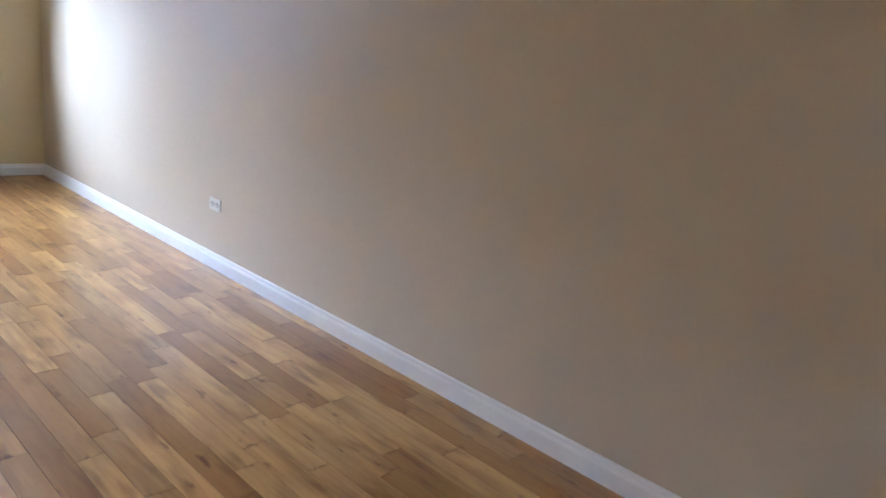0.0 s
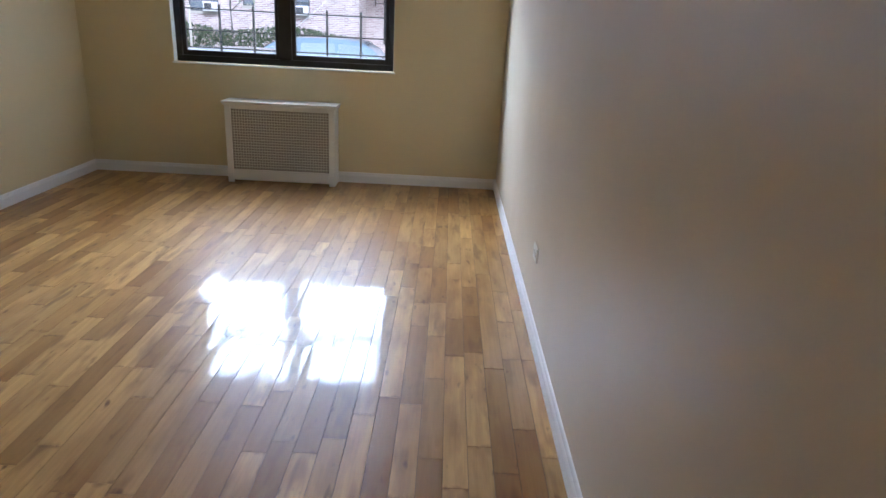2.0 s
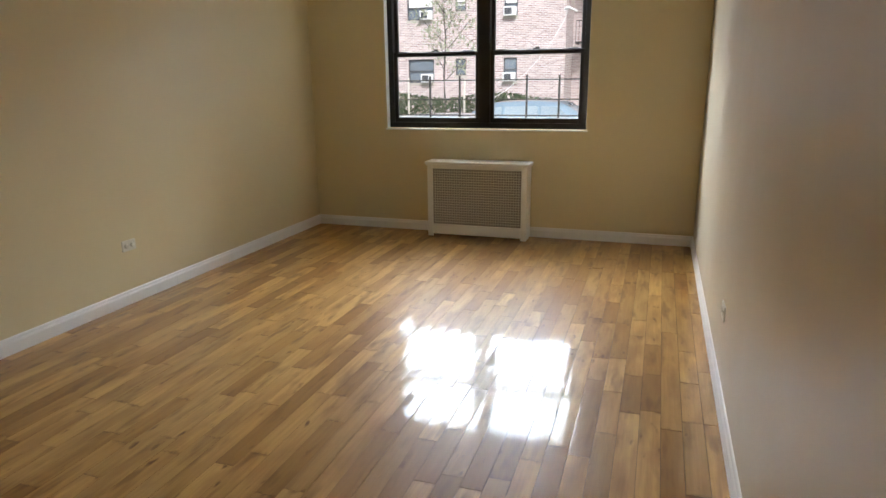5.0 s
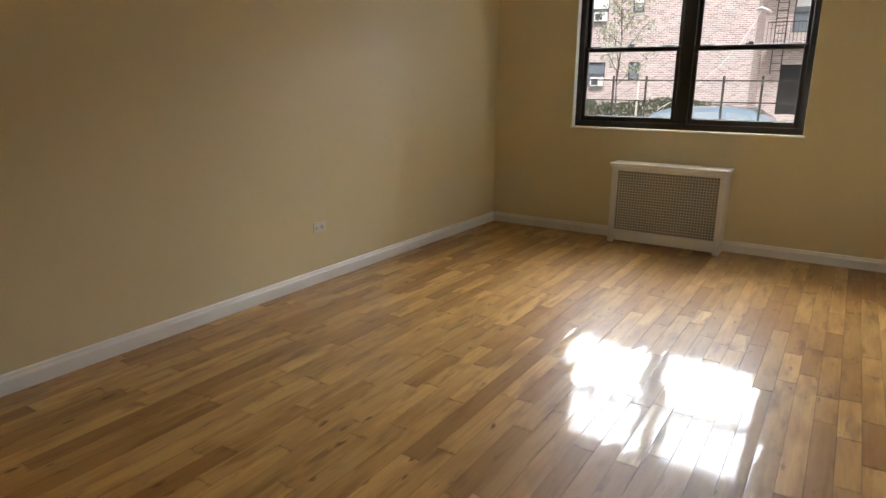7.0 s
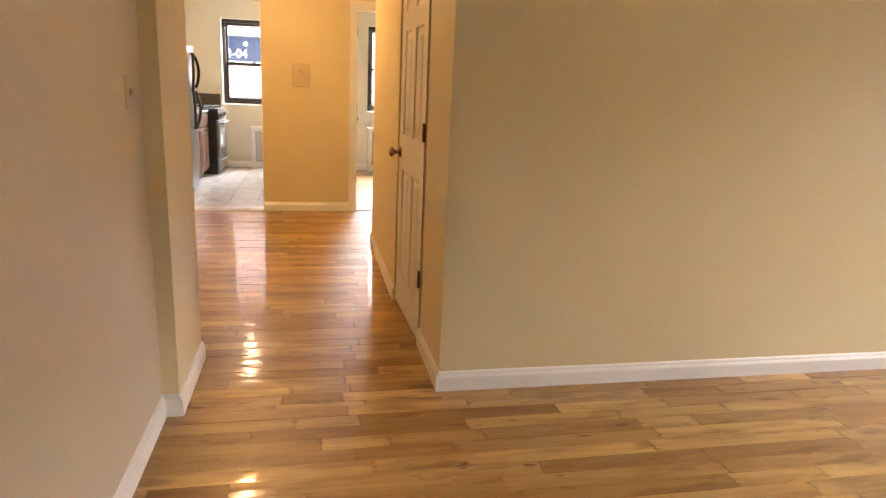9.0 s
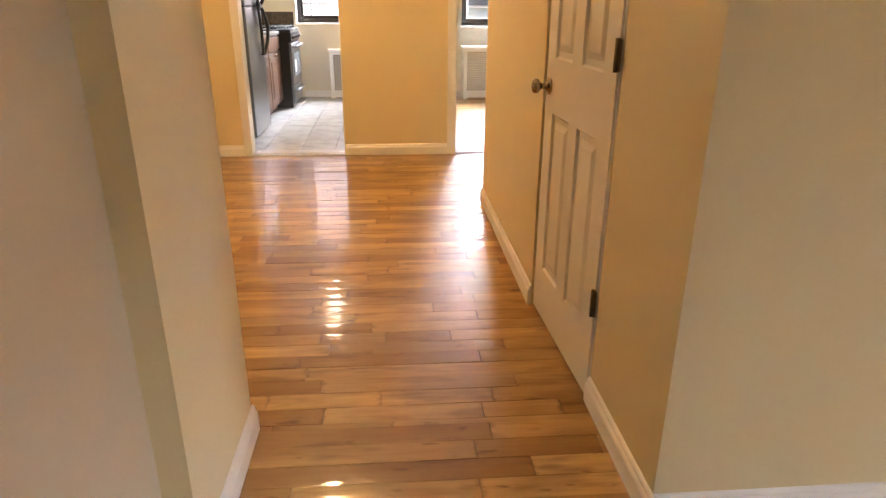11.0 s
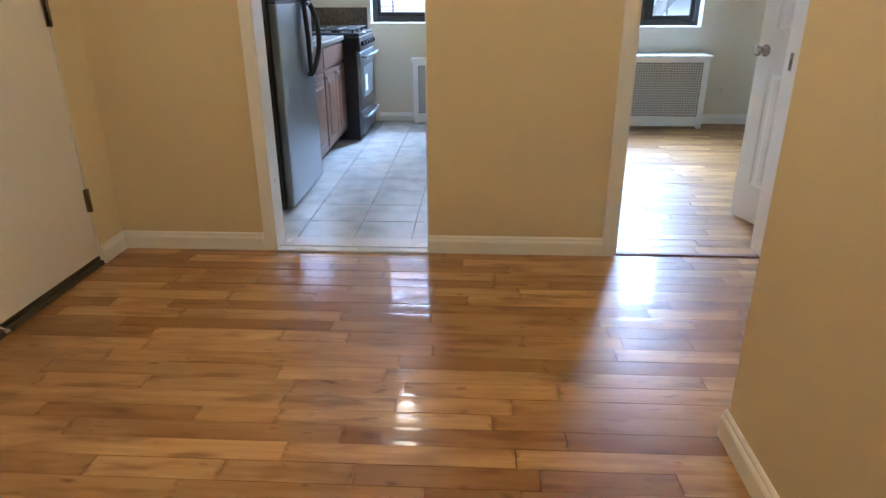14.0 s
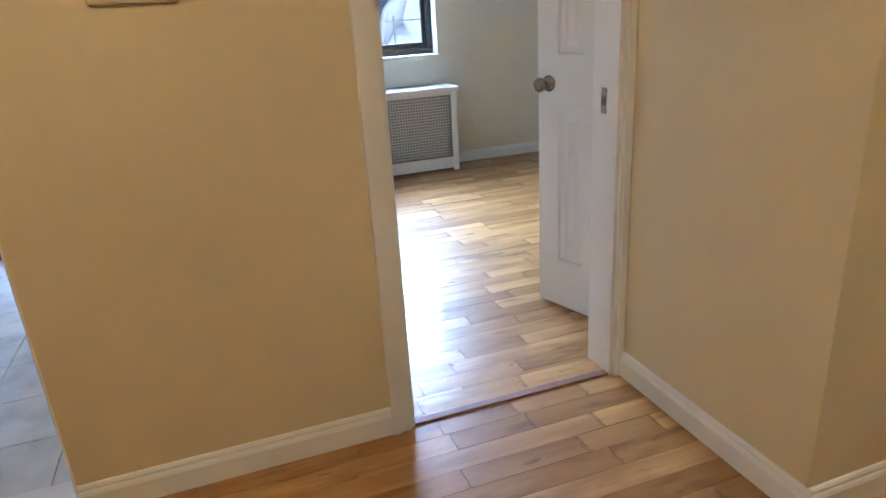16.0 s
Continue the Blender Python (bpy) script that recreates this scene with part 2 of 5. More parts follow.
GRANITE = speckle("brown_speckled_granite", (0.04, 0.03, 0.02), (0.14, 0.10, 0.06), (0.24, 0.19, 0.13), 0.2, 60)
COUNTER = speckle("pale_grey_speckled_worktop", (0.26, 0.25, 0.24), (0.36, 0.35, 0.33), (0.46, 0.45, 0.43), 0.25, 120)
ASPHALT = speckle("asphalt", (0.04, 0.04, 0.04), (0.055, 0.055, 0.055), (0.075, 0.075, 0.075), 0.85, 40)
CONCRETE = speckle("pavement_concrete", (0.28, 0.27, 0.25), (0.34, 0.33, 0.31), (0.40, 0.39, 0.37), 0.85, 9)
EARTH = speckle("lawn_and_soil", (0.04, 0.06, 0.02), (0.06, 0.09, 0.03), (0.10, 0.09, 0.05), 0.9, 7)


def brick_material():
    m, nt, b = material("weathered_red_brick", 0.8)
    g = nt.nodes.new("ShaderNodeNewGeometry")
    sep = nt.nodes.new("ShaderNodeSeparateXYZ")
    nt.links.new(g.outputs["Position"], sep.inputs[0])
    su = nt.nodes.new("ShaderNodeMath")
    nt.links.new(sep.outputs[0], su.inputs[0])
    nt.links.new(sep.outputs[1], su.inputs[1])
    cmb = nt.nodes.new("ShaderNodeCombineXYZ")
    nt.links.new(su.outputs[0], cmb.inputs[0])
    nt.links.new(sep.outputs[2], cmb.inputs[1])
    br = node(nt, "ShaderNodeTexBrick", Scale=1.0)
    br.inputs["Brick Width"].default_value = 0.23
    br.inputs["Row Height"].default_value = 0.075
    br.inputs["Mortar Size"].default_value = 0.010
    br.inputs["Color1"].default_value = (0.58, 0.45, 0.42, 1)
    br.inputs["Color2"].default_value = (0.30, 0.19, 0.175, 1)
    br.inputs["Mortar"].default_value = (0.78, 0.78, 0.79, 1)
    nt.links.new(cmb.outputs[0], br.inputs["Vector"])
    st = noise_tex(nt, position(nt), 0.9, 4)
    nt.links.new(mix(nt, ramp(nt, st, [(0.4, (0, 0, 0)), (0.8, (0.4, 0.4, 0.4))]), br.outputs["Color"], (0.48, 0.40, 0.37)), b.inputs["Base Color"])
    bump(nt, b, br.outputs["Fac"], -0.4, 0.006)
    return m


BRICK = brick_material()


def leaf_material(name, a, c):
    m, nt, b = material(name, 0.55)
    g = nt.nodes.new("ShaderNodeNewGeometry")
    nt.links.new(mix(nt, g.outputs["Random Per Island"], a, c), b.inputs["Base Color"])
    b.inputs["Subsurface Weight"].default_value = 0.0
    b.inputs["Transmission Weight"].default_value = 0.15
    return m


LEAF = leaf_material("pale_green_leaf", (0.24, 0.27, 0.16), (0.36, 0.38, 0.27))
HEDGE = leaf_material("dark_hedge_leaf", (0.03, 0.05, 0.02), (0.06, 0.09, 0.035))
BARK = wood("grey_bark", (0.15, 0.135, 0.12), (0.07, 0.062, 0.054), 0.85, (6, 6, 1.5))

# ---- geometry helpers ----


def quad_box(bm, x0, y0, z0, x1, y1, z1):
    vs = [bm.verts.new(p) for p in ((x0, y0, z0), (x1, y0, z0), (x1, y1, z0), (x0, y1, z0),
                                    (x0, y0, z1), (x1, y0, z1), (x1, y1, z1), (x0, y1, z1))]
    for f in ((3, 2, 1, 0), (4, 5, 6, 7), (0, 1, 5, 4), (1, 2, 6, 5), (2, 3, 7, 6), (3, 0, 4, 7)):
        bm.faces.new([vs[i] for i in f])
    return vs


def box(x0, y0, z0, x1, y1, z1, bev=0.0, seg=2):
    bm = bmesh.new()
    quad_box(bm, min(x0, x1), min(y0, y1), min(z0, z1), max(x0, x1), max(y0, y1), max(z0, z1))
    if bev:
        bmesh.ops.bevel(bm, geom=bm.edges[:], offset=bev, segments=seg, affect='EDGES', profile=0.5)
    return bm


def boxes(*items):
    bm = bmesh.new()
    for it in items:
        quad_box(bm, *it)
    return bm


def lathe(profile, segs=20):
    """A turned solid about z from (radius, height) pairs."""
    bm = bmesh.new()
    rings = []
    for r, z in profile:
        rings.append([bm.verts.new((max(r, 1e-4) * math.cos(2 * math.pi * i / segs), max(r, 1e-4) * math.sin(2 * math.pi * i / segs), z)) for i in range(segs)])
    for a, c in zip(rings, rings[1:]):
        for i in range(segs):
            bm.faces.new((a[i], a[(i + 1) % segs], c[(i + 1) % segs], c[i]))
    bm.faces.new(rings[0][::-1])
    bm.faces.new(rings[-1])
    for f in bm.faces:
        f.smooth = True
    return bm


def moved(bm, m):
    bmesh.ops.transform(bm, matrix=m, verts=bm.verts[:])
    return bm


def tube(points, r, segs=8, taper=None):
    """A round bar through the points."""
    bm = bmesh.new()
    pts = [Vector(p) for p in points]
    rings = []
    for i, p in enumerate(pts):
        d = (pts[min(i + 1, len(pts) - 1)] - pts[max(i - 1, 0)]).normalized()
        q = d.to_track_quat('Z', 'Y')
        rr = r if taper is None else r + (taper - r) * i / (len(pts) - 1)
        rings.append([bm.verts.new(p + q @ Vector((rr * math.cos(2 * math.pi * k / segs), rr * math.sin(2 * math.pi * k / segs), 0))) for k in range(segs)])
    for a, c in zip(rings, rings[1:]):
        for k in range(segs):
            bm.faces.new((a[k], a[(k + 1) % segs], c[(k + 1) % segs], c[k]))
    bm.faces.new(rings[0][::-1])
    bm.faces.new(rings[-1])
    for f in bm.faces:
        f.smooth = True
    return bm


def join(*bms):
    out = bmesh.new()
    for b in bms:
        me = bpy.data.meshes.new("tmp")
        b.to_mesh(me)
        out.from_mesh(me)
        bpy.data.meshes.remove(me)
        b.free()
    return out


def mesh_of(name, bm, mat):
    me = bpy.data.meshes.new(name)
    bmesh.ops.recalc_face_normals(bm, faces=bm.faces[:])
    bm.to_mesh(me)
    bm.free()
    me.materials.append(mat)
    return me


def part(name, bm, mat, parent, label=""):
    ob = new(name, mesh_of(name, bm, mat))
    ob.parent = parent
    return tagged(ob, label)


def thing(name, label, category, group="", at=(0, 0, 0), turn=0.0, kind=""):
    ob = new(name)
    ob.empty_display_size = 0.1
    ob.matrix_world = pose(at[0], at[1], at[2], 0, 0, turn)
    return tagged(ob, label, category, group, kind)


def solid(name, bm, mat, label, category, kind="", group=""):
    return tagged(new(name, mesh_of(name, bm, mat)), label, category, group, kind)


def structure(name, bm, mat, label, category):
    return solid(name, bm, mat, label, category, "structure")


# ---- plan ----
H = 2.55            # ceiling
XL, XR = -0.015, 3.56    # living room side walls
YB, YW = -1.14, 5.015    # living room back and window walls
XS, XE = 0.085, -0.465   # wall stub between hall and foyer
YS = -1.075
YH = -0.03           # hall face of the closet block beyond its door
XC = -2.872         # end of closet block
XP, YP = -3.535, 0.69    # passage corner beside bedroom door
XF = -4.31          # foyer far wall
XK = XF - 0.13      # its kitchen and bedroom side
YE = -2.64          # entry wall
XO = -7.86          # outer wall of kitchen and bedroom
YK = -0.62          # partition, kitchen side
YM = -0.50          # partition, bedroom side
YN = 2.95           # bedroom end wall
YQ = 2.60           # passage end
KIT = (-1.835, -1.03, 2.10)    # kitchen opening
BED = (-0.095, 0.660, 2.08)    # bedroom doorway


def wall_x(name, y0, y1, x0, x1, holes, mat, label):
    """A wall along x; holes are (x0, x1, z0, z1)."""
    items, x = [], x0
    for a, b, z0, z1 in sorted(holes):
        items.append((x, y0, 0, a, y1, H))
        if z0 > 0:
            items.append((a, y0, 0, b, y1, z0))
        items.append((a, y0, z1, b, y1, H))
        x = b
    items.append((x, y0, 0, x1, y1, H))
    return structure(name, boxes(*items), mat, label, "wall")


def wall_y(name, x0, x1, y0, y1, holes, mat, label):
    items, y = [], y0
    for a, b, z0, z1 in sorted(holes):
        items.append((x0, y, 0, x1, a, H))
        if z0 > 0:
            items.append((x0, a, 0, x1, b, z0))
        items.append((x0, a, z1, x1, b, H))
        y = b
    items.append((x0, y, 0, x1, y1, H))
    return structure(name, boxes(*items), mat, label, "wall")


W1 = (0.765, 2.625, 0.972, 2.26)      # living room window x, z
W2 = (-1.85, -0.94, 0.965, 2.20)     # kitchen window y, z
W3 = (0.33, 1.33, 0.93, 2.22)       # bedroom window y, z
CREAM = "cream painted plaster wall with faint roller texture"
wall_x("wall_window", YW, YW + 0.30, XL - 0.12, XR + 0.30, [W1], WALL, CREAM)
wall_y("wall_right", XR, XR + 0.30, YB - 0.12, YW, [], WALL_PALE_SHADED, "pale painted plaster wall, its colour darkened for weak window light")
wall_y("wall_left", XL - 0.12, XL, 0.135, YW, [], WALL, CREAM)
wall_x("wall_back", YB - 0.12, YB, XS, XR, [], WALL_PALE_SHADED, CREAM)
structure("wall_stub", boxes((XE, YB - 0.12, 0, XS, YS, H)), WALL, CREAM, "wall")
wall_y("wall_foyer_near", XE, XE + 0.12, YE, YB - 0.12, [], WALL, CREAM)
wall_x("wall_hall", 0.015, 0.135, -1.296, XL, [(-1.295, -0.56, 0, 2.05)], WALL, CREAM)
wall_x("wall_hall_far", YH, 0.135, XC, -1.296, [], WALL, CREAM)
wall_y("wall_closet_end", XC, XC + 0.12, 0.135, YQ, [], WALL, CREAM)
wall_x("wall_passage_end", YQ, YQ + 0.12, XP - 0.12, XC + 0.12, [], WALL, CREAM)
wall_y("wall_passage", XP - 0.12, XP, YP + 0.12, YQ, [], WALL, CREAM)
wall_x("wall_beside_bedroom", YP, YP + 0.12, XF, XP, [], WALL, CREAM)
wall_y("wall_foyer_far", XK, XF, YE, YN, [(KIT[0], KIT[1], 0, KIT[2]), (BED[0], BED[1], 0, BED[2]), (0.93, 1.56, 0, 2.05)], WALL, CREAM)
wall_x("wall_entry", YE - 0.13, YE, XO, XE + 0.12, [(-4.085, -3.17, 0, 2.07)], WALL, CREAM)
wall_y("wall_outer", XO - 0.30, XO, YE - 0.13, YN + 0.12, [W2, W3], WALL_WHITE, "off-white painted plaster outer wall")
wall_x("wall_partition", YK, YM, XO, XK, [], WALL_WHITE, "off-white painted plaster partition wall")
wall_x("wall_bedroom_end", YN, YN + 0.12, XO, XP - 0.12, [], WALL_WHITE, "off-white painted plaster bedroom wall")
structure("wall_closet_back", boxes((-1.60, 0.80, 0, -0.2, 0.86, H), (-1.66, 0.135, 0, -1.60, 0.86, H), (-0.2, 0.135, 0, XL - 0.12, 0.86, H)), WALL_WHITE, "painted closet lining behind the white door", "wall")
structure("wall_landing", boxes((-4.3, YE - 0.30, 0, -3.0, YE - 0.24, H)), WALL_WHITE, "plain wall behind the entry door", "wall")
structure("ceiling", boxes((XO - 0.3, YE - 0.3, H, XR + 0.3, YW + 0.3, H + 0.2)), CEIL, "plain white painted ceiling", "ceiling")
structure("subfloor", boxes((XK, YB - 0.12, -0.2, XR + 0.3, YW + 0.3, -0.012), (XK, YE - 0.3, -0.2, XR + 0.3, YB - 0.12, -0.012)), SUBFLOOR, "dark joints under the varnished boards", "floor")
structure("subfloor", boxes((XO - 0.3, YM, -0.2, XK, YN + 0.12, -0.012)), SUBFLOOR, "dark joints under the bedroom boards", "floor")


# baseboards: an ogee profile run along straight stretches
def skirting(runs, mat=TRIM):
    prof = [(0.0, 0.0), (0.016, 0.0), (0.016, 0.062), (0.013, 0.070), (0.009, 0.076), (0.009, 0.083), (0.005, 0.090), (0.0, 0.093)]
    bm = bmesh.new()
    for (x0, y0), (x1, y1), (nx, ny) in runs:
        a = [bm.verts.new((x0 + nx * d, y0 + ny * d, z)) for d, z in prof]
        b = [bm.verts.new((x1 + nx * d, y1 + ny * d, z)) for d, z in prof]
        n = len(prof)
        for i in range(n):
            bm.faces.new((a[i], b[i], b[(i + 1) % n], a[(i + 1) % n]))
        bm.faces.new(a[::-1])
        bm.faces.new(b)
    return bm


e = 0.016
structure("baseboard_living", skirting([
    ((XL, 0.015), (XL, YW), (1, 0)), ((XL, YW), (1.240, YW), (0, -1)), ((2.156, YW), (XR, YW), (0, -1)),
    ((XR, YB), (XR, YW), (-1, 0)), ((XS, YB), (XR, YB), (0, 1)), ((XS, YB), (XS, YS), (1, 0))]), TRIM,
    "white moulded baseboard along the living room walls", "baseboard")
structure("baseboard_hall", skirting([
    ((XE - e, YS), (XS + e, YS), (0, 1)), ((XL + e, 0.015), (-0.565, 0.015), (0, -1)), ((-1.298, YH), (XC - e, YH), (0, -1)),
    ((XC, YH), (XC, YQ), (-1, 0))]), TRIM, "white moulded baseboard along the hall walls", "baseboard")
structure("baseboard_foyer", skirting([
    ((XE, YS), (XE, YE), (-1, 0)), ((XE, YE), (-3.165, YE), (0, 1)), ((-4.09, YE), (XF, YE), (0, 1)),
    ((XF, YE), (XF, KIT[0] - 0.055), (1, 0)), ((XF, KIT[1]), (XF, BED[0] - 0.056), (1, 0)),
    ((XF + 0.02, YP), (XP + e, YP), (0, -1)), ((XP, YP), (XP, YQ), (1, 0)), ((XP, YQ), (XC, YQ), (0, -1))]), TRIM,
    "white moulded baseboard along the foyer walls", "baseboard")
structure("baseboard_bedroom", skirting([
    ((XO, YM), (XO, 0.345), (1, 0)), ((XO, 1.365), (XO, YN), (1, 0)), ((XO, YN), (XK, YN), (0, -1)), ((XO, YM), (XK, YM), (0, 1)),
    ((XK, 1.56), (XK, YN), (-1, 0))]), TRIM, "white moulded baseboard along the bedroom walls", "baseboard")
structure("baseboard_kitchen", skirting([
    ((XO, -1.80), (XO, -1.43), (1, 0)), ((XO, YK), (XK, YK), (0, -1))]), TRIM, "white baseboard along the kitchen walls", "baseboard")


# ---- windows ----
def sash_window(name, width, z0, z1, twin, m, label, depth=0.13, mull=0.13, rail=None):
    """A dark double-hung window unit in local x (0..width), y outward, set back in its opening."""
    w = thing(name, label, "window", kind="structure")
    w.matrix_world = m
    d0, d1 = depth, depth + 0.10
    fr = 0.05
    part("frame_top", box(0, d0, z1 - fr, width, d1, z1, 0.004), BLACKFRAME, w)
    part("frame_bottom", box(0, d0, z0, width, d1, z0 + fr, 0.004), BLACKFRAME, w)
    part("frame_side", box(0, d0, z0 + fr, fr, d1, z1 - fr, 0.004), BLACKFRAME, w)
    part("frame_side", box(width - fr, d0, z0 + fr, width, d1, z1 - fr, 0.004), BLACKFRAME, w)
    bays = [(fr, width - fr)]
    if twin:
        c = width / 2
        part("mullion", box(c - mull / 2 + 0.02, d0, z0 + fr, c + mull / 2 - 0.02, d1, z1 - fr, 0.004), BLACKFRAME, w)
        bays = [(fr, c - mull / 2 + 0.02), (c + mull / 2 - 0.02, width - fr)]
    zr = rail or (z0 + z1) / 2
    s = 0.034
    for a, b in bays:
        for lo, hi, yy in ((z0 + fr, zr + 0.02, d0 + 0.018), (zr - 0.02, z1 - fr, d0 + 0.056)):
            sash = part("sash", join(box(a, yy, lo, a + s, yy + 0.03, hi, 0.003), box(b - s, yy, lo, b, yy + 0.03, hi, 0.003),
                                     box(a + s, yy, lo, b - s, yy + 0.03, lo + s + 0.01, 0.003), box(a + s, yy, hi - s - 0.004, b - s, yy + 0.03, hi, 0.003)), BLACKFRAME, w)
            pane = part("pane", boxes((a + s - 0.004, yy + 0.012, lo + s, b - s + 0.004, yy + 0.016, hi - s)), GLASS, sash)
            pane.visible_shadow = False
        mid = (a + b) / 2
        part("sash_lock", join(box(mid - 0.03, d0 - 0.004, zr + 0.02, mid + 0.03, d0 + 0.02, zr + 0.032, 0.004), box(mid - 0.008, d0 - 0.012, zr + 0.03, mid + 0.03, d0 + 0.006, zr + 0.042, 0.004)), BLACKFRAME, w)
        for q in (a + 0.10, b - 0.10):
            part("tilt_latch", box(q - 0.05, d0 + 0.002, zr + 0.02, q + 0.05, d0 + 0.018, zr + 0.028, 0.003), BLACKFRAME, w)
    part("window_sill", box(-0.012, -0.010, z0 - 0.016, width + 0.012, d0 + 0.02, z0 - 0.002, 0.004), TRIM, w, "white painted sill")
    part("reveal", boxes((-0.004, 0.004, z0, 0.003, d0, z1), (width - 0.003, 0.004, z0, width + 0.004, d0, z1)), TRIM, w, "white painted reveal")
    return w


sash_window("window_1", W1[1] - W1[0], W1[2], W1[3], True, pose(W1[0], YW, 0), "dark bronze twin double-hung window above the radiator cover", 0.07, 0.145, 1.634)
sash_window("window_2", W2[1] - W2[0], W2[2], W2[3], False, pose(XO, W2[0], 0, 0, 0, 90), "dark bronze double-hung kitchen window over a white radiator cover", 0.10, rail=1.56)
sash_window("window_3", W3[1] - W3[0], W3[2], W3[3], True, pose(XO, W3[0], 0, 0, 0, 90), "dark bronze twin double-hung bedroom window with white reveals", 0.12, 0.10)


# ---- radiator covers ----
def radiator_cover(name, width, height, depth, m, label):
    """Local x along the wall (0..width), y from the front (0) back to the wall (depth)."""
    r = thing(name, label, "radiator cover")
    r.matrix_world = m
    st, zb, zt = 0.058, 0.115, height - 0.065
    part("stile", join(box(0.008, 0, 0, st, 0.02, height - 0.03, 0.003), box(0.0095, 0.019, 0, 0.026, depth, height - 0.032, 0.0)), TRIM, r)
    part("stile", join(box(width - st, 0, 0, width - 0.008, 0.02, height - 0.03, 0.003), box(width - 0.026, 0.019, 0, width - 0.0095, depth, height - 0.032, 0.0)), TRIM, r)
    part("bottom_rail", box(st, 0.001, 0.022, width - st, 0.019, zb, 0.003), TRIM, r)
    part("top_rail", box(st, 0.001, zt, width - st, 0.019, height - 0.03, 0.003), TRIM, r)
    part("top", join(box(-0.012, -0.016, height - 0.022, width + 0.012, depth, height, 0.006, 3), box(-0.004, -0.008, height - 0.036, width + 0.004, depth, height - 0.023, 0.003)), TRIM, r, "white lid with a rounded front edge")
    # perforated sheet: a square lattice with small diamonds at its crossings
    nx, nz = round((width - 2 * st) / 0.023), round((zt - zb) / 0.023)
    dx, dz = (width - 2 * st) / nx, (zt - zb) / nz
    v, f = [], []

    def lath(x0, z0, x1, z1, y):
        n = len(v)
        v.extend([(x0, y, z0), (x1, y, z0), (x1, y, z1), (x0, y, z1), (x0, y + 0.002, z0), (x1, y + 0.002, z0), (x1, y + 0.002, z1), (x0, y + 0.002, z1)])
        f.extend([tuple(n + i for i in q) for q in ((0, 1, 2, 3), (7, 6, 5, 4), (4, 5, 1, 0), (6, 7, 3, 2), (5, 6, 2, 1), (7, 4, 0, 3))])
    for i in range(1, nx):
        lath(st + i * dx - 0.0035, zb, st + i * dx + 0.0035, zt, 0.0105)
    for k in range(1, nz):
        lath(st, zb + k * dz - 0.004, width - st, zb + k * dz + 0.004, 0.0112)
        for i in range(1, nx):
            n, x, z = len(v), st + i * dx, zb + k * dz
            v.extend([(x - 0.0085, 0.0098, z), (x, 0.0098, z - 0.0085), (x + 0.0085, 0.0098, z), (x, 0.0098, z + 0.0085)])
            f.append((n, n + 1, n + 2, n + 3))
    me = bpy.data.meshes.new("grille")
    me.from_pydata(v, [], f)
    me.materials.append(GRILLE)
    sheet = new("grille", me)
    sheet.parent = r
    tagged(sheet, "perforated painted steel grille")
    # flat sheet coloured as the shade seen through the grille
    part("inside", boxes((0.03, 0.05, 0.05, width - 0.03, 0.06, zt)), RECESS_SHADE, r)
    return r


radiator_cover("radiator_cover", 0.938, 0.692, YW - 4.805, pose(1.228, 4.803, 0), "white painted radiator cover with a perforated grille under the window")
radiator_cover("radiator_cover", 1.04, 0.685, -7.585 - XO, pose(-7.585, 0.335, 0, 0, 0, 90), "white bedroom radiator cover with a perforated grille")
radiator_cover("radiator_cover", 0.74, 0.64, -7.68 - XO, pose(-7.68, -1.44, 0, 0, 0, 90), "white kitchen radiator cover below the window")


# ---- doors ----
def knob(parent, x, z, y, side, mat, label):
    k = part("knob", moved(lathe([(0.031, 0), (0.032, 0.006), (0.024, 0.010), (0.012, 0.014), (0.011, 0.034), (0.018, 0.040), (0.027, 0.048), (0.028, 0.058), (0.022, 0.067), (0.010, 0.070)]),
                           pose(x, y, z, 90 * side, 0, 0)), mat, parent, label)
    return k


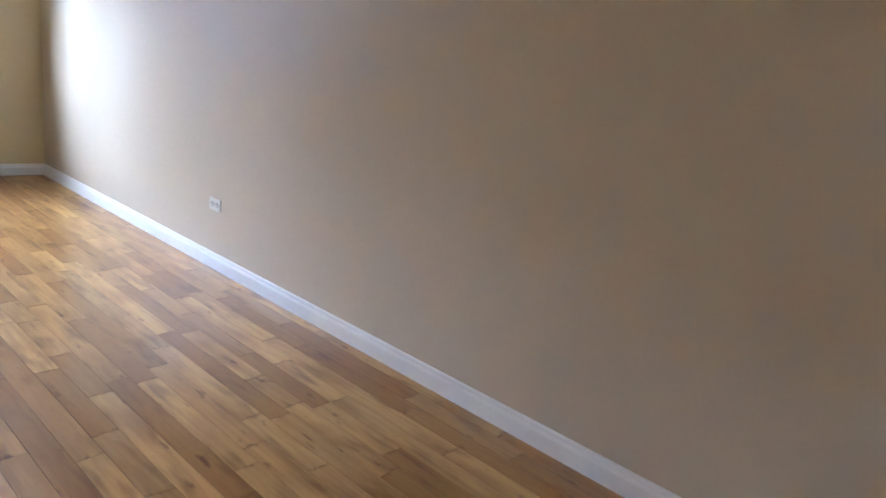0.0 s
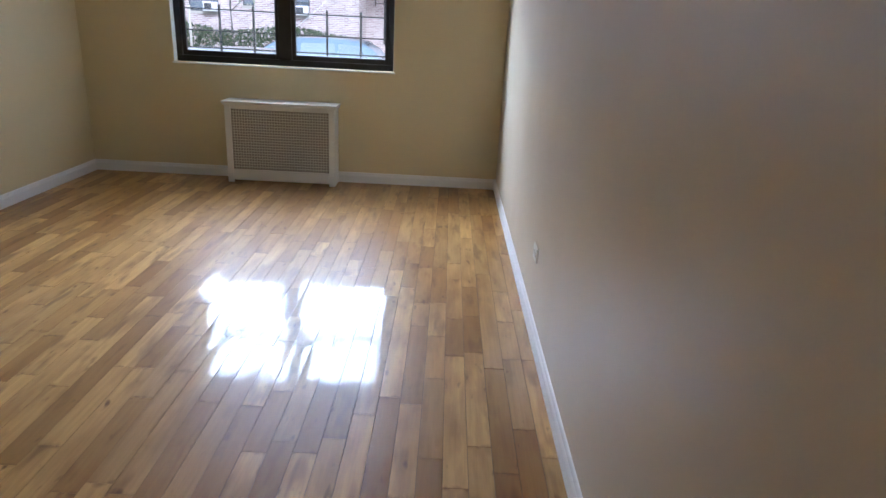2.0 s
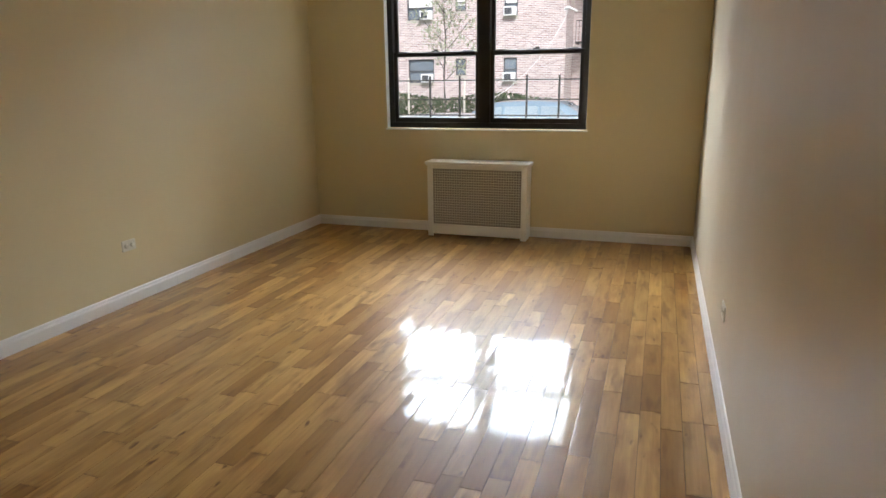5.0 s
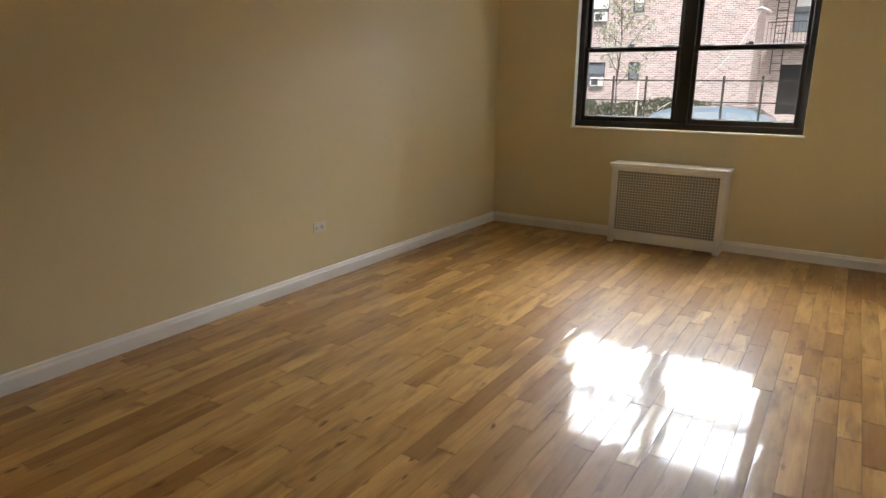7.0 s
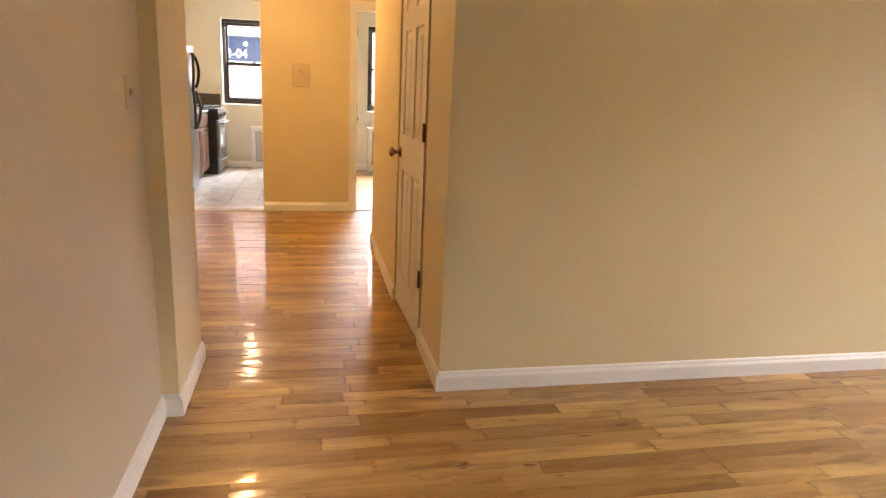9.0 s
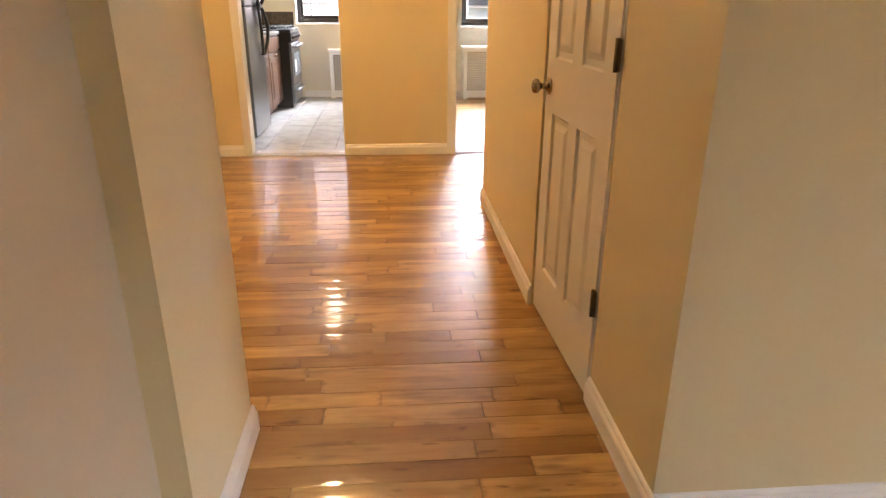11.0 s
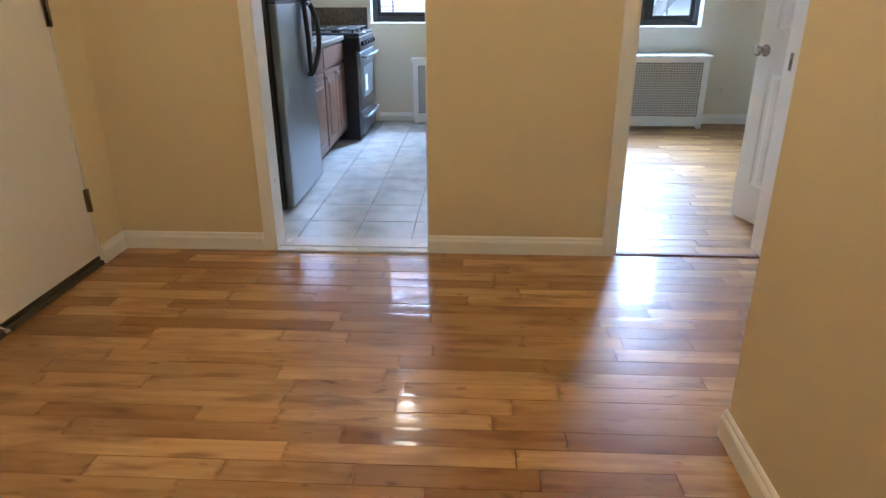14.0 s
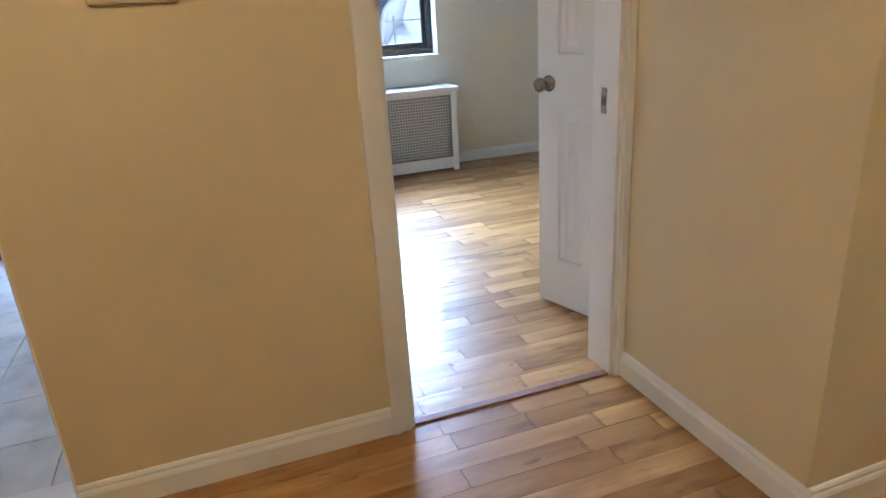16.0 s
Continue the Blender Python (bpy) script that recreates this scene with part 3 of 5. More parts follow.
def panel_door(name, width, height, m, label, knob_x, hinge_x, mat=DOOR, knob_mat=NICKEL, kz=0.95, back_knob=True, lift=0.0):
    """A six-panel leaf, local x 0..width, thickness y 0..0.035, front at y = 0."""
    d = thing(name, label, "door", kind="structure")
    d.matrix_world = m
    t = 0.035
    st, mid = 0.105, 0.095
    xs = [(st, width / 2 - mid / 2), (width / 2 + mid / 2, width - st)]
    zs = [(0.22, 0.86), (1.06, 1.64), (1.74, height - 0.11)]
    bm = bmesh.new()
    cuts_x = [0, xs[0][0], xs[0][1], xs[1][0], xs[1][1], width]
    cuts_z = [0.012, zs[0][0], zs[0][1], zs[1][0], zs[1][1], zs[2][0], zs[2][1], height]
    for i in range(5):
        for k in range(7):
            if i in (1, 3) and k in (1, 3, 5):
                continue
            quad_box(bm, cuts_x[i], 0, cuts_z[k], cuts_x[i + 1], t, cuts_z[k + 1])
    bmesh.ops.remove_doubles(bm, verts=bm.verts[:], dist=1e-5)
    part("leaf", bm, mat, d)
    for x0, x1 in xs:
        for z0, z1 in zs:
            pb = bmesh.new()
            for y, s in ((0.0, 1), (t, -1)):
                rings = []
                for ins, dep in ((0.0, 0.0), (0.008, 0.009), (0.028, 0.011), (0.050, 0.003)):
                    rings.append([pb.verts.new(p) for p in ((x0 + ins, y + s * dep, z0 + ins), (x1 - ins, y + s * dep, z0 + ins), (x1 - ins, y + s * dep, z1 - ins), (x0 + ins, y + s * dep, z1 - ins))])
                for a, b in zip(rings, rings[1:]):
                    for q in range(4):
                        pb.faces.new((a[q], a[(q + 1) % 4], b[(q + 1) % 4], b[q]))
                pb.faces.new(rings[-1])
            part("panel", pb, mat, d)
    knob(d, knob_x, kz, 0.0, 1, knob_mat, "antique nickel door knob")
    if back_knob:
        knob(d, knob_x, kz, t, -1, knob_mat, "antique nickel door knob")
    for z in (0.33 + lift, 1.09 + lift, 1.83):
        part("hinge", join(moved(lathe([(0.007, -0.046), (0.007, 0.046)], 10), pose(hinge_x, -0.006, z)), box(hinge_x - 0.016, -0.003, z - 0.044, hinge_x + 0.016, 0.001, z + 0.044)), HINGE, d, "aged bronze hinge")
    return d


# closet door in the hall, a little ajar; hinge side towards the living room
panel_door("door_closet", 0.716, 2.03, pose(-0.572, 0.006, 0, 0, 0, 180 + 2.2) @ Matrix.Diagonal((1, -1, 1, 1)), "white six-panel closet door slightly ajar with a nickel knob", 0.664, 0.0, kz=0.955, lift=0.028)
structure("door_jamb_closet", boxes((-0.570, 0.012, 0, -0.56, 0.135, 2.05), (-1.295, 0.018, 0, -1.290, 0.135, 2.05), (-1.290, 0.018, 2.04, -0.570, 0.135, 2.05)), TRIM, "white painted closet jamb", "door frame")
# bedroom door, swung fully open into the bedroom
panel_door("door_bedroom", 0.735, 2.05, pose(XK + 0.03, -0.093, 0, 0, 0, 180.0) @ Matrix.Diagonal((1, -1, 1, 1)) @ pose(0, -0.018, 0), "white six-panel bedroom door standing wide open", 0.67, 0.0)
# bedroom closet door standing open
panel_door("door_bedroom_closet", 0.56, 2.03, pose(-4.455, 0.935, 0, 0, 0, 180 + 18.0), "white six-panel bedroom closet door standing open", 0.50, 0.0)

# bedroom doorway: jambs and casings
structure("door_frame_bedroom", boxes(
    (XK - 0.004, BED[0], 0, XF + 0.004, BED[0] + 0.018, BED[2]), (XK - 0.004, BED[1] - 0.018, 0, XF + 0.004, BED[1], BED[2]),
    (XK - 0.004, BED[0], BED[2] - 0.018, XF + 0.004, BED[1], BED[2])), TRIM, "white painted door jamb", "door frame")


def casing(y, side, x, z1, wid=0.075, out=1):
    """A stepped casing strip; side points away from the opening."""
    y2 = y + side * wid
    return [(min(x, x + out * 0.014), min(y, y2 - side * 0.024), 0, max(x, x + out * 0.014), max(y, y2 - side * 0.024), z1),
            (min(x, x + out * 0.020), min(y2 - side * 0.024, y2), 0, max(x, x + out * 0.020), max(y2 - side * 0.024, y2), z1)]


structure("door_casing_bedroom", boxes(*casing(BED[0] + 0.006, -1, XF + 0.001, BED[2] + 0.07, 0.062), *casing(BED[1] - 0.006, 1, XF + 0.001, BED[2] + 0.07, 0.034),
          (XF + 0.001, BED[0] + 0.006, BED[2] - 0.006, XF + 0.013, BED[1] - 0.006, BED[2] + 0.07)), TRIM, "white painted door casing", "door frame")
structure("door_casing_inside", boxes(*casing(BED[0] + 0.006, -1, XK - 0.001, BED[2] + 0.07, out=-1), *casing(BED[1] - 0.006, 1, XK - 0.001, BED[2] + 0.07, out=-1)), TRIM, "white painted door casing on the bedroom side", "door frame")
strike = thing("strike_plate", "satin metal strike plate let into the bedroom jamb", "strike plate")
part("plate", box(XK + 0.045, BED[1] - 0.0205, 0.905, XK + 0.075, BED[1] - 0.018, 0.985, 0.001, 1), NICKEL, strike)
part("latch_hole", boxes((XK + 0.053, BED[1] - 0.0222, 0.932, XK + 0.065, BED[1] - 0.0208, 0.958)), HINGE, strike)
for z in (0.345, 1.11, 1.86):
    solid("jamb_hinge", join(box(XK + 0.03, BED[0] + 0.018, z - 0.046, XK + 0.095, BED[0] + 0.0205, z + 0.046, 0.001, 1), moved(lathe([(0.007, -0.046), (0.007, 0.046)], 10), pose(XK + 0.03, BED[0] + 0.025, z))), HINGE,
          "aged bronze hinge on the bedroom jamb", "hinge", group="bedroom hinges")
structure("threshold_bedroom", join(box(XF - 0.032, BED[0] + 0.018, -0.012, XF + 0.002, BED[1] - 0.018, 0.007, 0.004)), SADDLE, "dark stained wooden saddle in the bedroom doorway", "threshold")

# kitchen opening: white trim on its sides and a pale saddle
structure("trim_kitchen", boxes((XK - 0.003, KIT[0], 0.0, XF + 0.012, KIT[0] + 0.014, KIT[2]), (XF + 0.001, KIT[0] - 0.05, 0.0, XF + 0.014, KIT[0], KIT[2]),
          (XK - 0.003, KIT[1] - 0.006, 0.0, XF + 0.003, KIT[1], KIT[2])), TRIM, "white painted trim round the kitchen opening", "trim")
structure("threshold_kitchen", join(box(XK - 0.02, KIT[0] + 0.014, -0.012, XF - 0.025, KIT[1] - 0.006, 0.016, 0.004), box(XF - 0.024, KIT[0] + 0.014, -0.012, XF + 0.03, KIT[1] - 0.006, 0.012, 0.004)), MARBLE, "white marble saddle in the kitchen opening", "threshold")

# entry door: flush white steel leaf
ent = thing("door_entry", "flush white painted steel entry door, closed, with brass knob", "door", kind="structure")
part("leaf", box(-4.078, YE - 0.05, 0.045, -3.186, YE - 0.006, 2.065, 0.003), DOOR, ent)
part("frame", boxes((-4.085, YE - 0.12, 0, -4.081, YE - 0.001, 2.07), (-3.174, YE - 0.12, 0, -3.170, YE - 0.001, 2.07)), TRIM, ent)
# black strip fills the lock-edge gap and stands for its shade
part("door_gap", boxes((-3.1855, YE - 0.06, 0.043, -3.1745, YE - 0.004, 2.066)), BLACK, ent, "black strip coloured as the shade in the lock edge gap")
part("saddle", join(box(-4.080, YE - 0.09, -0.012, -3.175, YE + 0.014, 0.022, 0.004), box(-4.080, YE - 0.05, 0.022, -3.175, YE - 0.004, 0.042, 0.002)), OLIVE, ent, "dark metal saddle and door sweep")
pl = part("lock_plate", box(-3.276, YE - 0.006, 0.862, -3.222, YE + 0.002, 1.058, 0.003), AGEDBRASS, ent, "aged brass lock plate")
part("thumb_turn", join(moved(lathe([(0.014, 0), (0.014, 0.006), (0.006, 0.008), (0.006, 0.016)], 14), pose(-3.249, YE + 0.002, 0.995, -90)), box(-3.262, YE + 0.014, 0.985, -3.236, YE + 0.024, 1.003, 0.004)), BRASS, pl, "brass thumb turn")
part("knob", moved(lathe([(0.022, 0), (0.021, 0.005), (0.012, 0.012), (0.011, 0.026), (0.024, 0.034), (0.029, 0.046), (0.027, 0.058), (0.016, 0.066), (0.004, 0.067)]), pose(-3.249, YE + 0.002, 0.925, -90)), BRASS, ent, "polished brass knob")
for z in (0.33, 1.17, 1.88):
    part("hinge", join(box(-4.094, YE - 0.008, z - 0.055, -4.060, YE - 0.001, z + 0.055, 0.002, 1), moved(lathe([(0.008, -0.056), (0.008, 0.056)], 10), pose(-4.079, YE + 0.004, z))), HINGE, ent, "dark bronze hinge")
stop = part("door_stop", tube([(-3.30, YE - 0.006, 0.085), (-3.30, YE + 0.03, 0.080), (-3.30, YE + 0.075, 0.060)], 0.006), CHROME, ent, "small metal kick-down door stop")
part("tip", moved(lathe([(0.010, -0.008), (0.011, 0.0), (0.009, 0.010)], 12), pose(-3.30, YE + 0.078, 0.055, -50)), CHROME, stop)


# ---- wall plates ----
def outlet(m, label, double=True):
    """Local x across, z up, y out of the wall."""
    o = thing("outlet", label, "outlet", "wall outlets")
    o.matrix_world = m
    w = 0.115
    part("plate", box(-w / 2, 0, -0.036, w / 2, 0.007, 0.036, 0.003), PLASTIC, o)
    for s in (-0.026, 0.026):
        f = part("socket", moved(lathe([(0.0165, 0), (0.0165, 0.002)], 18), pose(s, 0.0068, 0, -90)), PLASTIC, o)
        part("slot", boxes((s - 0.007, 0.0085, 0.002, s - 0.005, 0.0094, 0.010), (s + 0.005, 0.0085, 0.002, s + 0.007, 0.0094, 0.010)), BLACK, f)
    part("screw", moved(lathe([(0.003, 0), (0.002, 0.0012)], 8), pose(0, 0.0070, 0, -90)), CHROME, o)
    return o


outlet(pose(XL, 2.50, 0.385, 0, 0, -90), "ivory plastic duplex outlet on the cream wall")
outlet(pose(XR, 2.29, 0.378, 0, 0, 90), "ivory plastic duplex outlet on the pale wall")
outlet(pose(XO, 1.585, 0.345, 0, 0, -90), "white plastic outlet beside the bedroom radiator")
sw = thing("light_switch", "painted-over light switch plate on the pale wall", "light switch")
part("plate", box(0.235, YB, 1.22, 0.305, YB + 0.006, 1.335, 0.003), WALL_PALE_SHADED, sw)
part("toggle", box(0.264, YB + 0.006, 1.268, 0.276, YB + 0.016, 1.29, 0.002), WALL_PALE_SHADED, sw)
ic = thing("intercom", "painted-over cream intercom panel on the foyer wall", "intercom")
part("plate", box(XF, -0.735, 1.290, XF + 0.012, -0.545, 1.520, 0.005), TANPLATE, ic)
part("speaker", moved(lathe([(0.030, 0), (0.030, 0.004), (0.024, 0.006)], 20), pose(XF + 0.011, -0.629, 1.45, 0, 90, 0)), TANPLATE, ic)
for yy in (-0.674, -0.639, -0.604):
    part("button", box(XF + 0.011, yy - 0.010, 1.328, XF + 0.017, yy + 0.010, 1.345, 0.003), TANPLATE, ic)


# ---- ceiling lamps ----
def ceiling_lamp(name, x, y, label):
    c = thing(name, label, "ceiling light", at=(x, y, H))
    part("base", lathe([(0.085, -0.018), (0.09, -0.012), (0.09, 0.0)], 28), CHROME, c)
    part("shade", lathe([(0.02, -0.135), (0.07, -0.125), (0.105, -0.095), (0.11, -0.06), (0.085, -0.019)], 28), LAMPGLASS, c, "frosted glass bowl, lit")
    return c


# the kitchen fixture is added to go with its unseen fill bulb
for c in (ceiling_lamp("ceiling_light", -2.74, -1.13, "lit frosted glass ceiling light in the foyer"), ceiling_lamp("ceiling_light", -6.2, -1.40, "lit frosted glass ceiling light added unseen in the kitchen"),
          ceiling_lamp("ceiling_light", -3.2, 1.95, "lit frosted glass ceiling light in the passage")):
    for o in c.children:
        o.visible_shadow = False

# ---- kitchen ----
fr = thing("refrigerator", "stainless top-freezer refrigerator with curved black handles", "refrigerator", at=(-5.655, -1.89, 0))
FW, FH, FS = 0.76, 1.68, 1.195
part("body", box(0.0, -0.68, 0.03, FW, -0.055, FH - 0.01, 0.006), DARKSIDE, fr, "dark textured cabinet")
part("door", box(0.004, -0.05, 0.035, FW - 0.004, 0.0, FS - 0.006, 0.010, 3), STEEL, fr, "brushed steel lower door")
part("freezer_door", box(0.004, -0.05, FS + 0.006, FW - 0.004, 0.0, FH, 0.010, 3), STEEL, fr, "brushed steel freezer door")
part("kick_grille", box(0.01, -0.12, 0.012, FW - 0.01, -0.06, 0.078, 0.004), BLACK, fr)
part("hinge_cap", box(FW - 0.07, -0.06, FH - 0.012, FW - 0.01, 0.004, FH + 0.014, 0.004), BLACK, fr)
for xx in (0.05, FW - 0.05):
    part("foot", lathe([(0.018, 0), (0.018, 0.035)], 12), BLACK, fr).matrix_basis = pose(xx, -0.10, 0)


def arch_handle(z0, z1, up):
    """A broad black arch: two bars that meet in a point."""
    pts_a, pts_b = [], []
    for i in range(17):
        u = i / 16
        zz = z0 + (z1 - z0) * u if up else z1 - (z1 - z0) * u
        bow = math.cos(math.pi * 0.5 * u ** 2.2)
        pts_a.append((0.185 + 0.066 * bow, 0.020 + 0.012 * math.sin(math.pi * u), zz))
        pts_b.append((0.185 - 0.066 * bow, 0.020 + 0.050 * math.sin(math.pi * u) ** 0.7, zz))
    foot = z0 if up else z1
    tip = z1 if up else z0
    return join(tube(pts_a, 0.015, 10), tube(pts_b, 0.017, 10), tube([(0.11, 0.018, foot), (0.26, 0.018, foot)], 0.015, 10),
                tube([(0.12, -0.002, foot), (0.12, 0.02, foot)], 0.012, 8), tube([(0.185, -0.002, tip), (0.185, 0.03, tip)], 0.015, 8))


part("handle", arch_handle(0.755, FS - 0.012, False), BLACK, fr, "curved black loop handle")
part("handle", arch_handle(FS + 0.012, FH - 0.09, True), BLACK, fr, "curved black loop handle")
part("split_trim", box(0.006, -0.045, FS - 0.0055, FW - 0.006, -0.004, FS + 0.0055), BLACK, fr)
part("badge", box(0.10, -0.001, FH - 0.06, 0.16, 0.003, FH - 0.045, 0.001, 1), CHROME, fr)

CX = [-5.67, -6.10, -6.860]     # base cabinet joints
CF = -1.955                      # face frame front


def raised_door(parent, x0, x1, z0, z1, name="door", y=CF):
    d = part(name, join(box(x0, y, z0, x1, y + 0.020, z1, 0.004), *( [] if z1 - z0 < 0.25 else [])), CABWOOD, parent)
    if z1 - z0 > 0.25:
        bm = bmesh.new()
        rings = []
        for ins, dep in ((0.052, 0.0205), (0.058, 0.014), (0.075, 0.015), (0.095, 0.023)):
            rings.append([bm.verts.new(p) for p in ((x0 + ins, y + dep, z0 + ins), (x1 - ins, y + dep, z0 + ins), (x1 - ins, y + dep, z1 - ins), (x0 + ins, y + dep, z1 - ins))])
        # a raised field; the shadow groove round it is a flat sheet coloured as shade
        for a, b in zip(rings[1:], rings[2:]):
            for q in range(4):
                bm.faces.new((a[q], a[(q + 1) % 4], b[(q + 1) % 4], b[q]))
        bm.faces.new(rings[-1])
        bm2 = moved(bm, Matrix.Translation((0, 0.0075, 0)))
        part("panel", bm2, CABWOOD, d)
        part("groove", boxes((x0 + 0.050, y + 0.019, z0 + 0.050, x1 - 0.050, y + 0.0206, z1 - 0.050)), RECESS_SHADE, d)
    return d


def cup_knob(parent, x, z, y):
    part("knob", moved(lathe([(0.007, 0), (0.006, 0.010), (0.013, 0.016), (0.014, 0.022), (0.008, 0.027)], 14), pose(x, y, z, -90)), CHROME, parent, "small satin knob")


def base_cabinet(x0, x1, doors, label):
    c = thing("base_cabinet", label, "cabinet", "kitchen base cabinets")
    part("body", boxes((x1, YE + 0.004, 0.10, x0, CF - 0.001, 0.87), (x1, YE + 0.004, 0.0, x0, CF - 0.065, 0.10)), CABWOOD, c)
    raised_door(c, x1 + 0.012, x0 - 0.012, 0.715, 0.855, "drawer")
    cup = c.children[-1]
    if doors == 1:
        cup_knob(cup, (x0 + x1) / 2, 0.785, CF + 0.020)
    w = (x0 - x1 - 0.024) / doors
    for i in range(doors):
        a = x1 + 0.012 + i * w
        d = raised_door(c, a + 0.002, a + w - 0.002, 0.125, 0.690)
        cup_knob(d, a + (0.03 if (doors == 1 or i == 1) else w - 0.03), 0.655, CF + 0.020)
    return c


base_cabinet(CX[0], CX[1], 1, "brown wooden base cabinet with one drawer and door")
base_cabinet(CX[1] - 0.003, CX[2], 2, "brown wooden sink cabinet with two raised-panel doors")
solid("worktop", box(CX[2] + 0.001, YE + 0.002, 0.872, CX[0], -1.925, 0.908, 0.008, 3), COUNTER, "pale speckled kitchen worktop", "worktop")
structure("side_splash", box(XO, YE + 0.024, 0.912, XO + 0.022, -1.885, 1.105, 0.003), GRANITE, "brown speckled granite side splash", "backsplash")
fill = thing("filler_cabinet", "narrow wooden filler between stove and wall", "cabinet")
part("body", boxes((XO + 0.002, YE + 0.004, 0.0, -7.630, CF, 0.87)), CABWOOD, fill)
part("top", box(XO + 0.002, YE + 0.024, 0.872, -7.630, -1.925, 0.908, 0.004), COUNTER, fill, "pale speckled top")
structure("backsplash", box(-7.836, YE + 0.001, 0.910, CX[0], YE + 0.022, 1.085, 0.003), GRANITE, "brown speckled granite backsplash", "backsplash")
sink = thing("sink", "stainless steel sink let into the worktop", "sink")
part("rim", join(box(-6.70, -2.50, 0.909, -6.15, -2.47, 0.914), box(-6.70, -2.06, 0.909, -6.15, -2.03, 0.914), box(-6.70, -2.47, 0.909, -6.67, -2.06, 0.914), box(-6.18, -2.47, 0.909, -6.15, -2.06, 0.914)), STEEL, sink)
# no hollow is cut; a flat dark plate carries the basin's shade
part("basin", boxes((-6.67, -2.47, 0.9085, -6.18, -2.06, 0.910)), SASH, sink, "flat plate coloured dark as the shaded hollow of the basin")
part("faucet", tube([(-6.42, -2.52, 0.91), (-6.42, -2.52, 1.08), (-6.42, -2.47, 1.14), (-6.42, -2.38, 1.13), (-6.42, -2.34, 1.07)], 0.012), CHROME, sink, "chrome faucet")

st = thing("stove", "stainless gas stove with black sides beside the worktop", "stove", at=(-7.625, -1.80, 0))
SW = 0.758
part("side", box(SW - 0.018, -0.80, 0.02, SW, -0.028, 0.90, 0.003), BLACK, st, "black enamel side")
part("side", box(0.0, -0.80, 0.02, 0.018, -0.028, 0.90, 0.003), BLACK, st, "black enamel side")
part("body", boxes((0.018, -0.79, 0.05, SW - 0.018, -0.045, 0.895)), BLACK, st)
od = part("oven_door", box(0.006, -0.045, 0.275, SW - 0.006, 0.0, 0.765, 0.008, 3), STEEL, st, "stainless oven door")
part("oven_window", box(0.13, -0.002, 0.37, SW - 0.13, 0.003, 0.64, 0.002, 1), TINT, od, "dark oven glass")
part("handle", join(tube([(0.05, 0.045, 0.725), (SW - 0.05, 0.045, 0.725)], 0.012), tube([(0.07, -0.002, 0.725), (0.07, 0.045, 0.725)], 0.009), tube([(SW - 0.07, -0.002, 0.725), (SW - 0.07, 0.045, 0.725)], 0.009)), STEEL, od, "steel bar handle")
part("sticker", box(0.44, 0.0031, 0.42, 0.55, 0.0042, 0.56, 0.0005, 1), SIGNWHITE, od, "white paper label left on the glass")
dr = part("drawer", box(0.006, -0.045, 0.06, SW - 0.006, 0.0, 0.262, 0.008, 3), STEEL, st, "stainless storage drawer")
part("handle", join(tube([(0.06, 0.035, 0.215), (SW / 2, 0.045, 0.212), (SW - 0.06, 0.035, 0.215)], 0.012), tube([(0.07, -0.002, 0.215), (0.07, 0.036, 0.215)], 0.009), tube([(SW - 0.07, -0.002, 0.215), (SW - 0.07, 0.036, 0.215)], 0.009)), STEEL, dr)
cp = part("control_panel", box(-0.003, -0.10, 0.775, SW + 0.003, 0.004, 0.895, 0.010, 3), BLACK, st, "black control panel")
for i in range(5):
    part("dial", moved(lathe([(0.022, 0), (0.021, 0.022), (0.017, 0.026)], 16), pose(0.09 + i * (SW - 0.18) / 4, 0.004, 0.835, -90)), BLACK, cp, "burner dial")
part("cooktop", box(0.0, -0.80, 0.896, SW, 0.0, 0.922, 0.006, 3), BLACK, st, "black enamel cooktop")
part("cooktop_trim", tube([(0.01, 0.003, 0.915), (SW - 0.01, 0.003, 0.915)], 0.006, 8), CHROME, st)
for gx in (0.03, 0.26, 0.49):
    bars = [tube([(gx, yy, 0.945), (gx + 0.235, yy, 0.945)], 0.007, 6) for yy in (-0.68, -0.52, -0.36, -0.20, -0.08)]
    bars += [tube([(gx + q, -0.70, 0.945), (gx + q, -0.06, 0.945)], 0.007, 6) for q in (0.01, 0.118, 0.225)]
    bars += [tube([(gx + q, yy, 0.920), (gx + q, yy, 0.945)], 0.007, 6) for q in (0.01, 0.225) for yy in (-0.70, -0.06)]
    part("grate", join(*bars), BLACK, st, "black cast-iron grate")
for gx, gy in ((0.15, -0.56), (0.15, -0.22), (0.61, -0.56), (0.61, -0.22), (0.38, -0.39)):
    part("burner", lathe([(0.045, 0.921), (0.045, 0.930), (0.03, 0.938)], 18), BLACK, st).matrix_basis = pose(gx, gy, 0)


def wall_cabinet(x0, x1, z0, z1, depth, label):
    c = thing("wall_cabinet", label, "cabinet", "kitchen wall cabinets")
    yf = YE + depth
    part("body", boxes((x1, YE + 0.002, z0, x0, yf - 0.001, z1)), CABWOOD, c)
    w = (x0 - x1) / 2
    for i in range(2):
        d = raised_door(c, x1 + i * w + 0.006, x1 + (i + 1) * w - 0.006, z0 + 0.012, z1 - 0.012, y=yf)
        cup_knob(d, x1 + w + (0.03 if i else -0.03), z0 + 0.05, yf + 0.02)
    return c


wall_cabinet(-4.90, -5.655, 1.80, 2.25, 0.61, "brown wooden wall cabinet above the refrigerator")
wall_cabinet(-5.675, -6.86, 1.48, 2.25, 0.32, "brown wooden wall cabinet above the worktop")

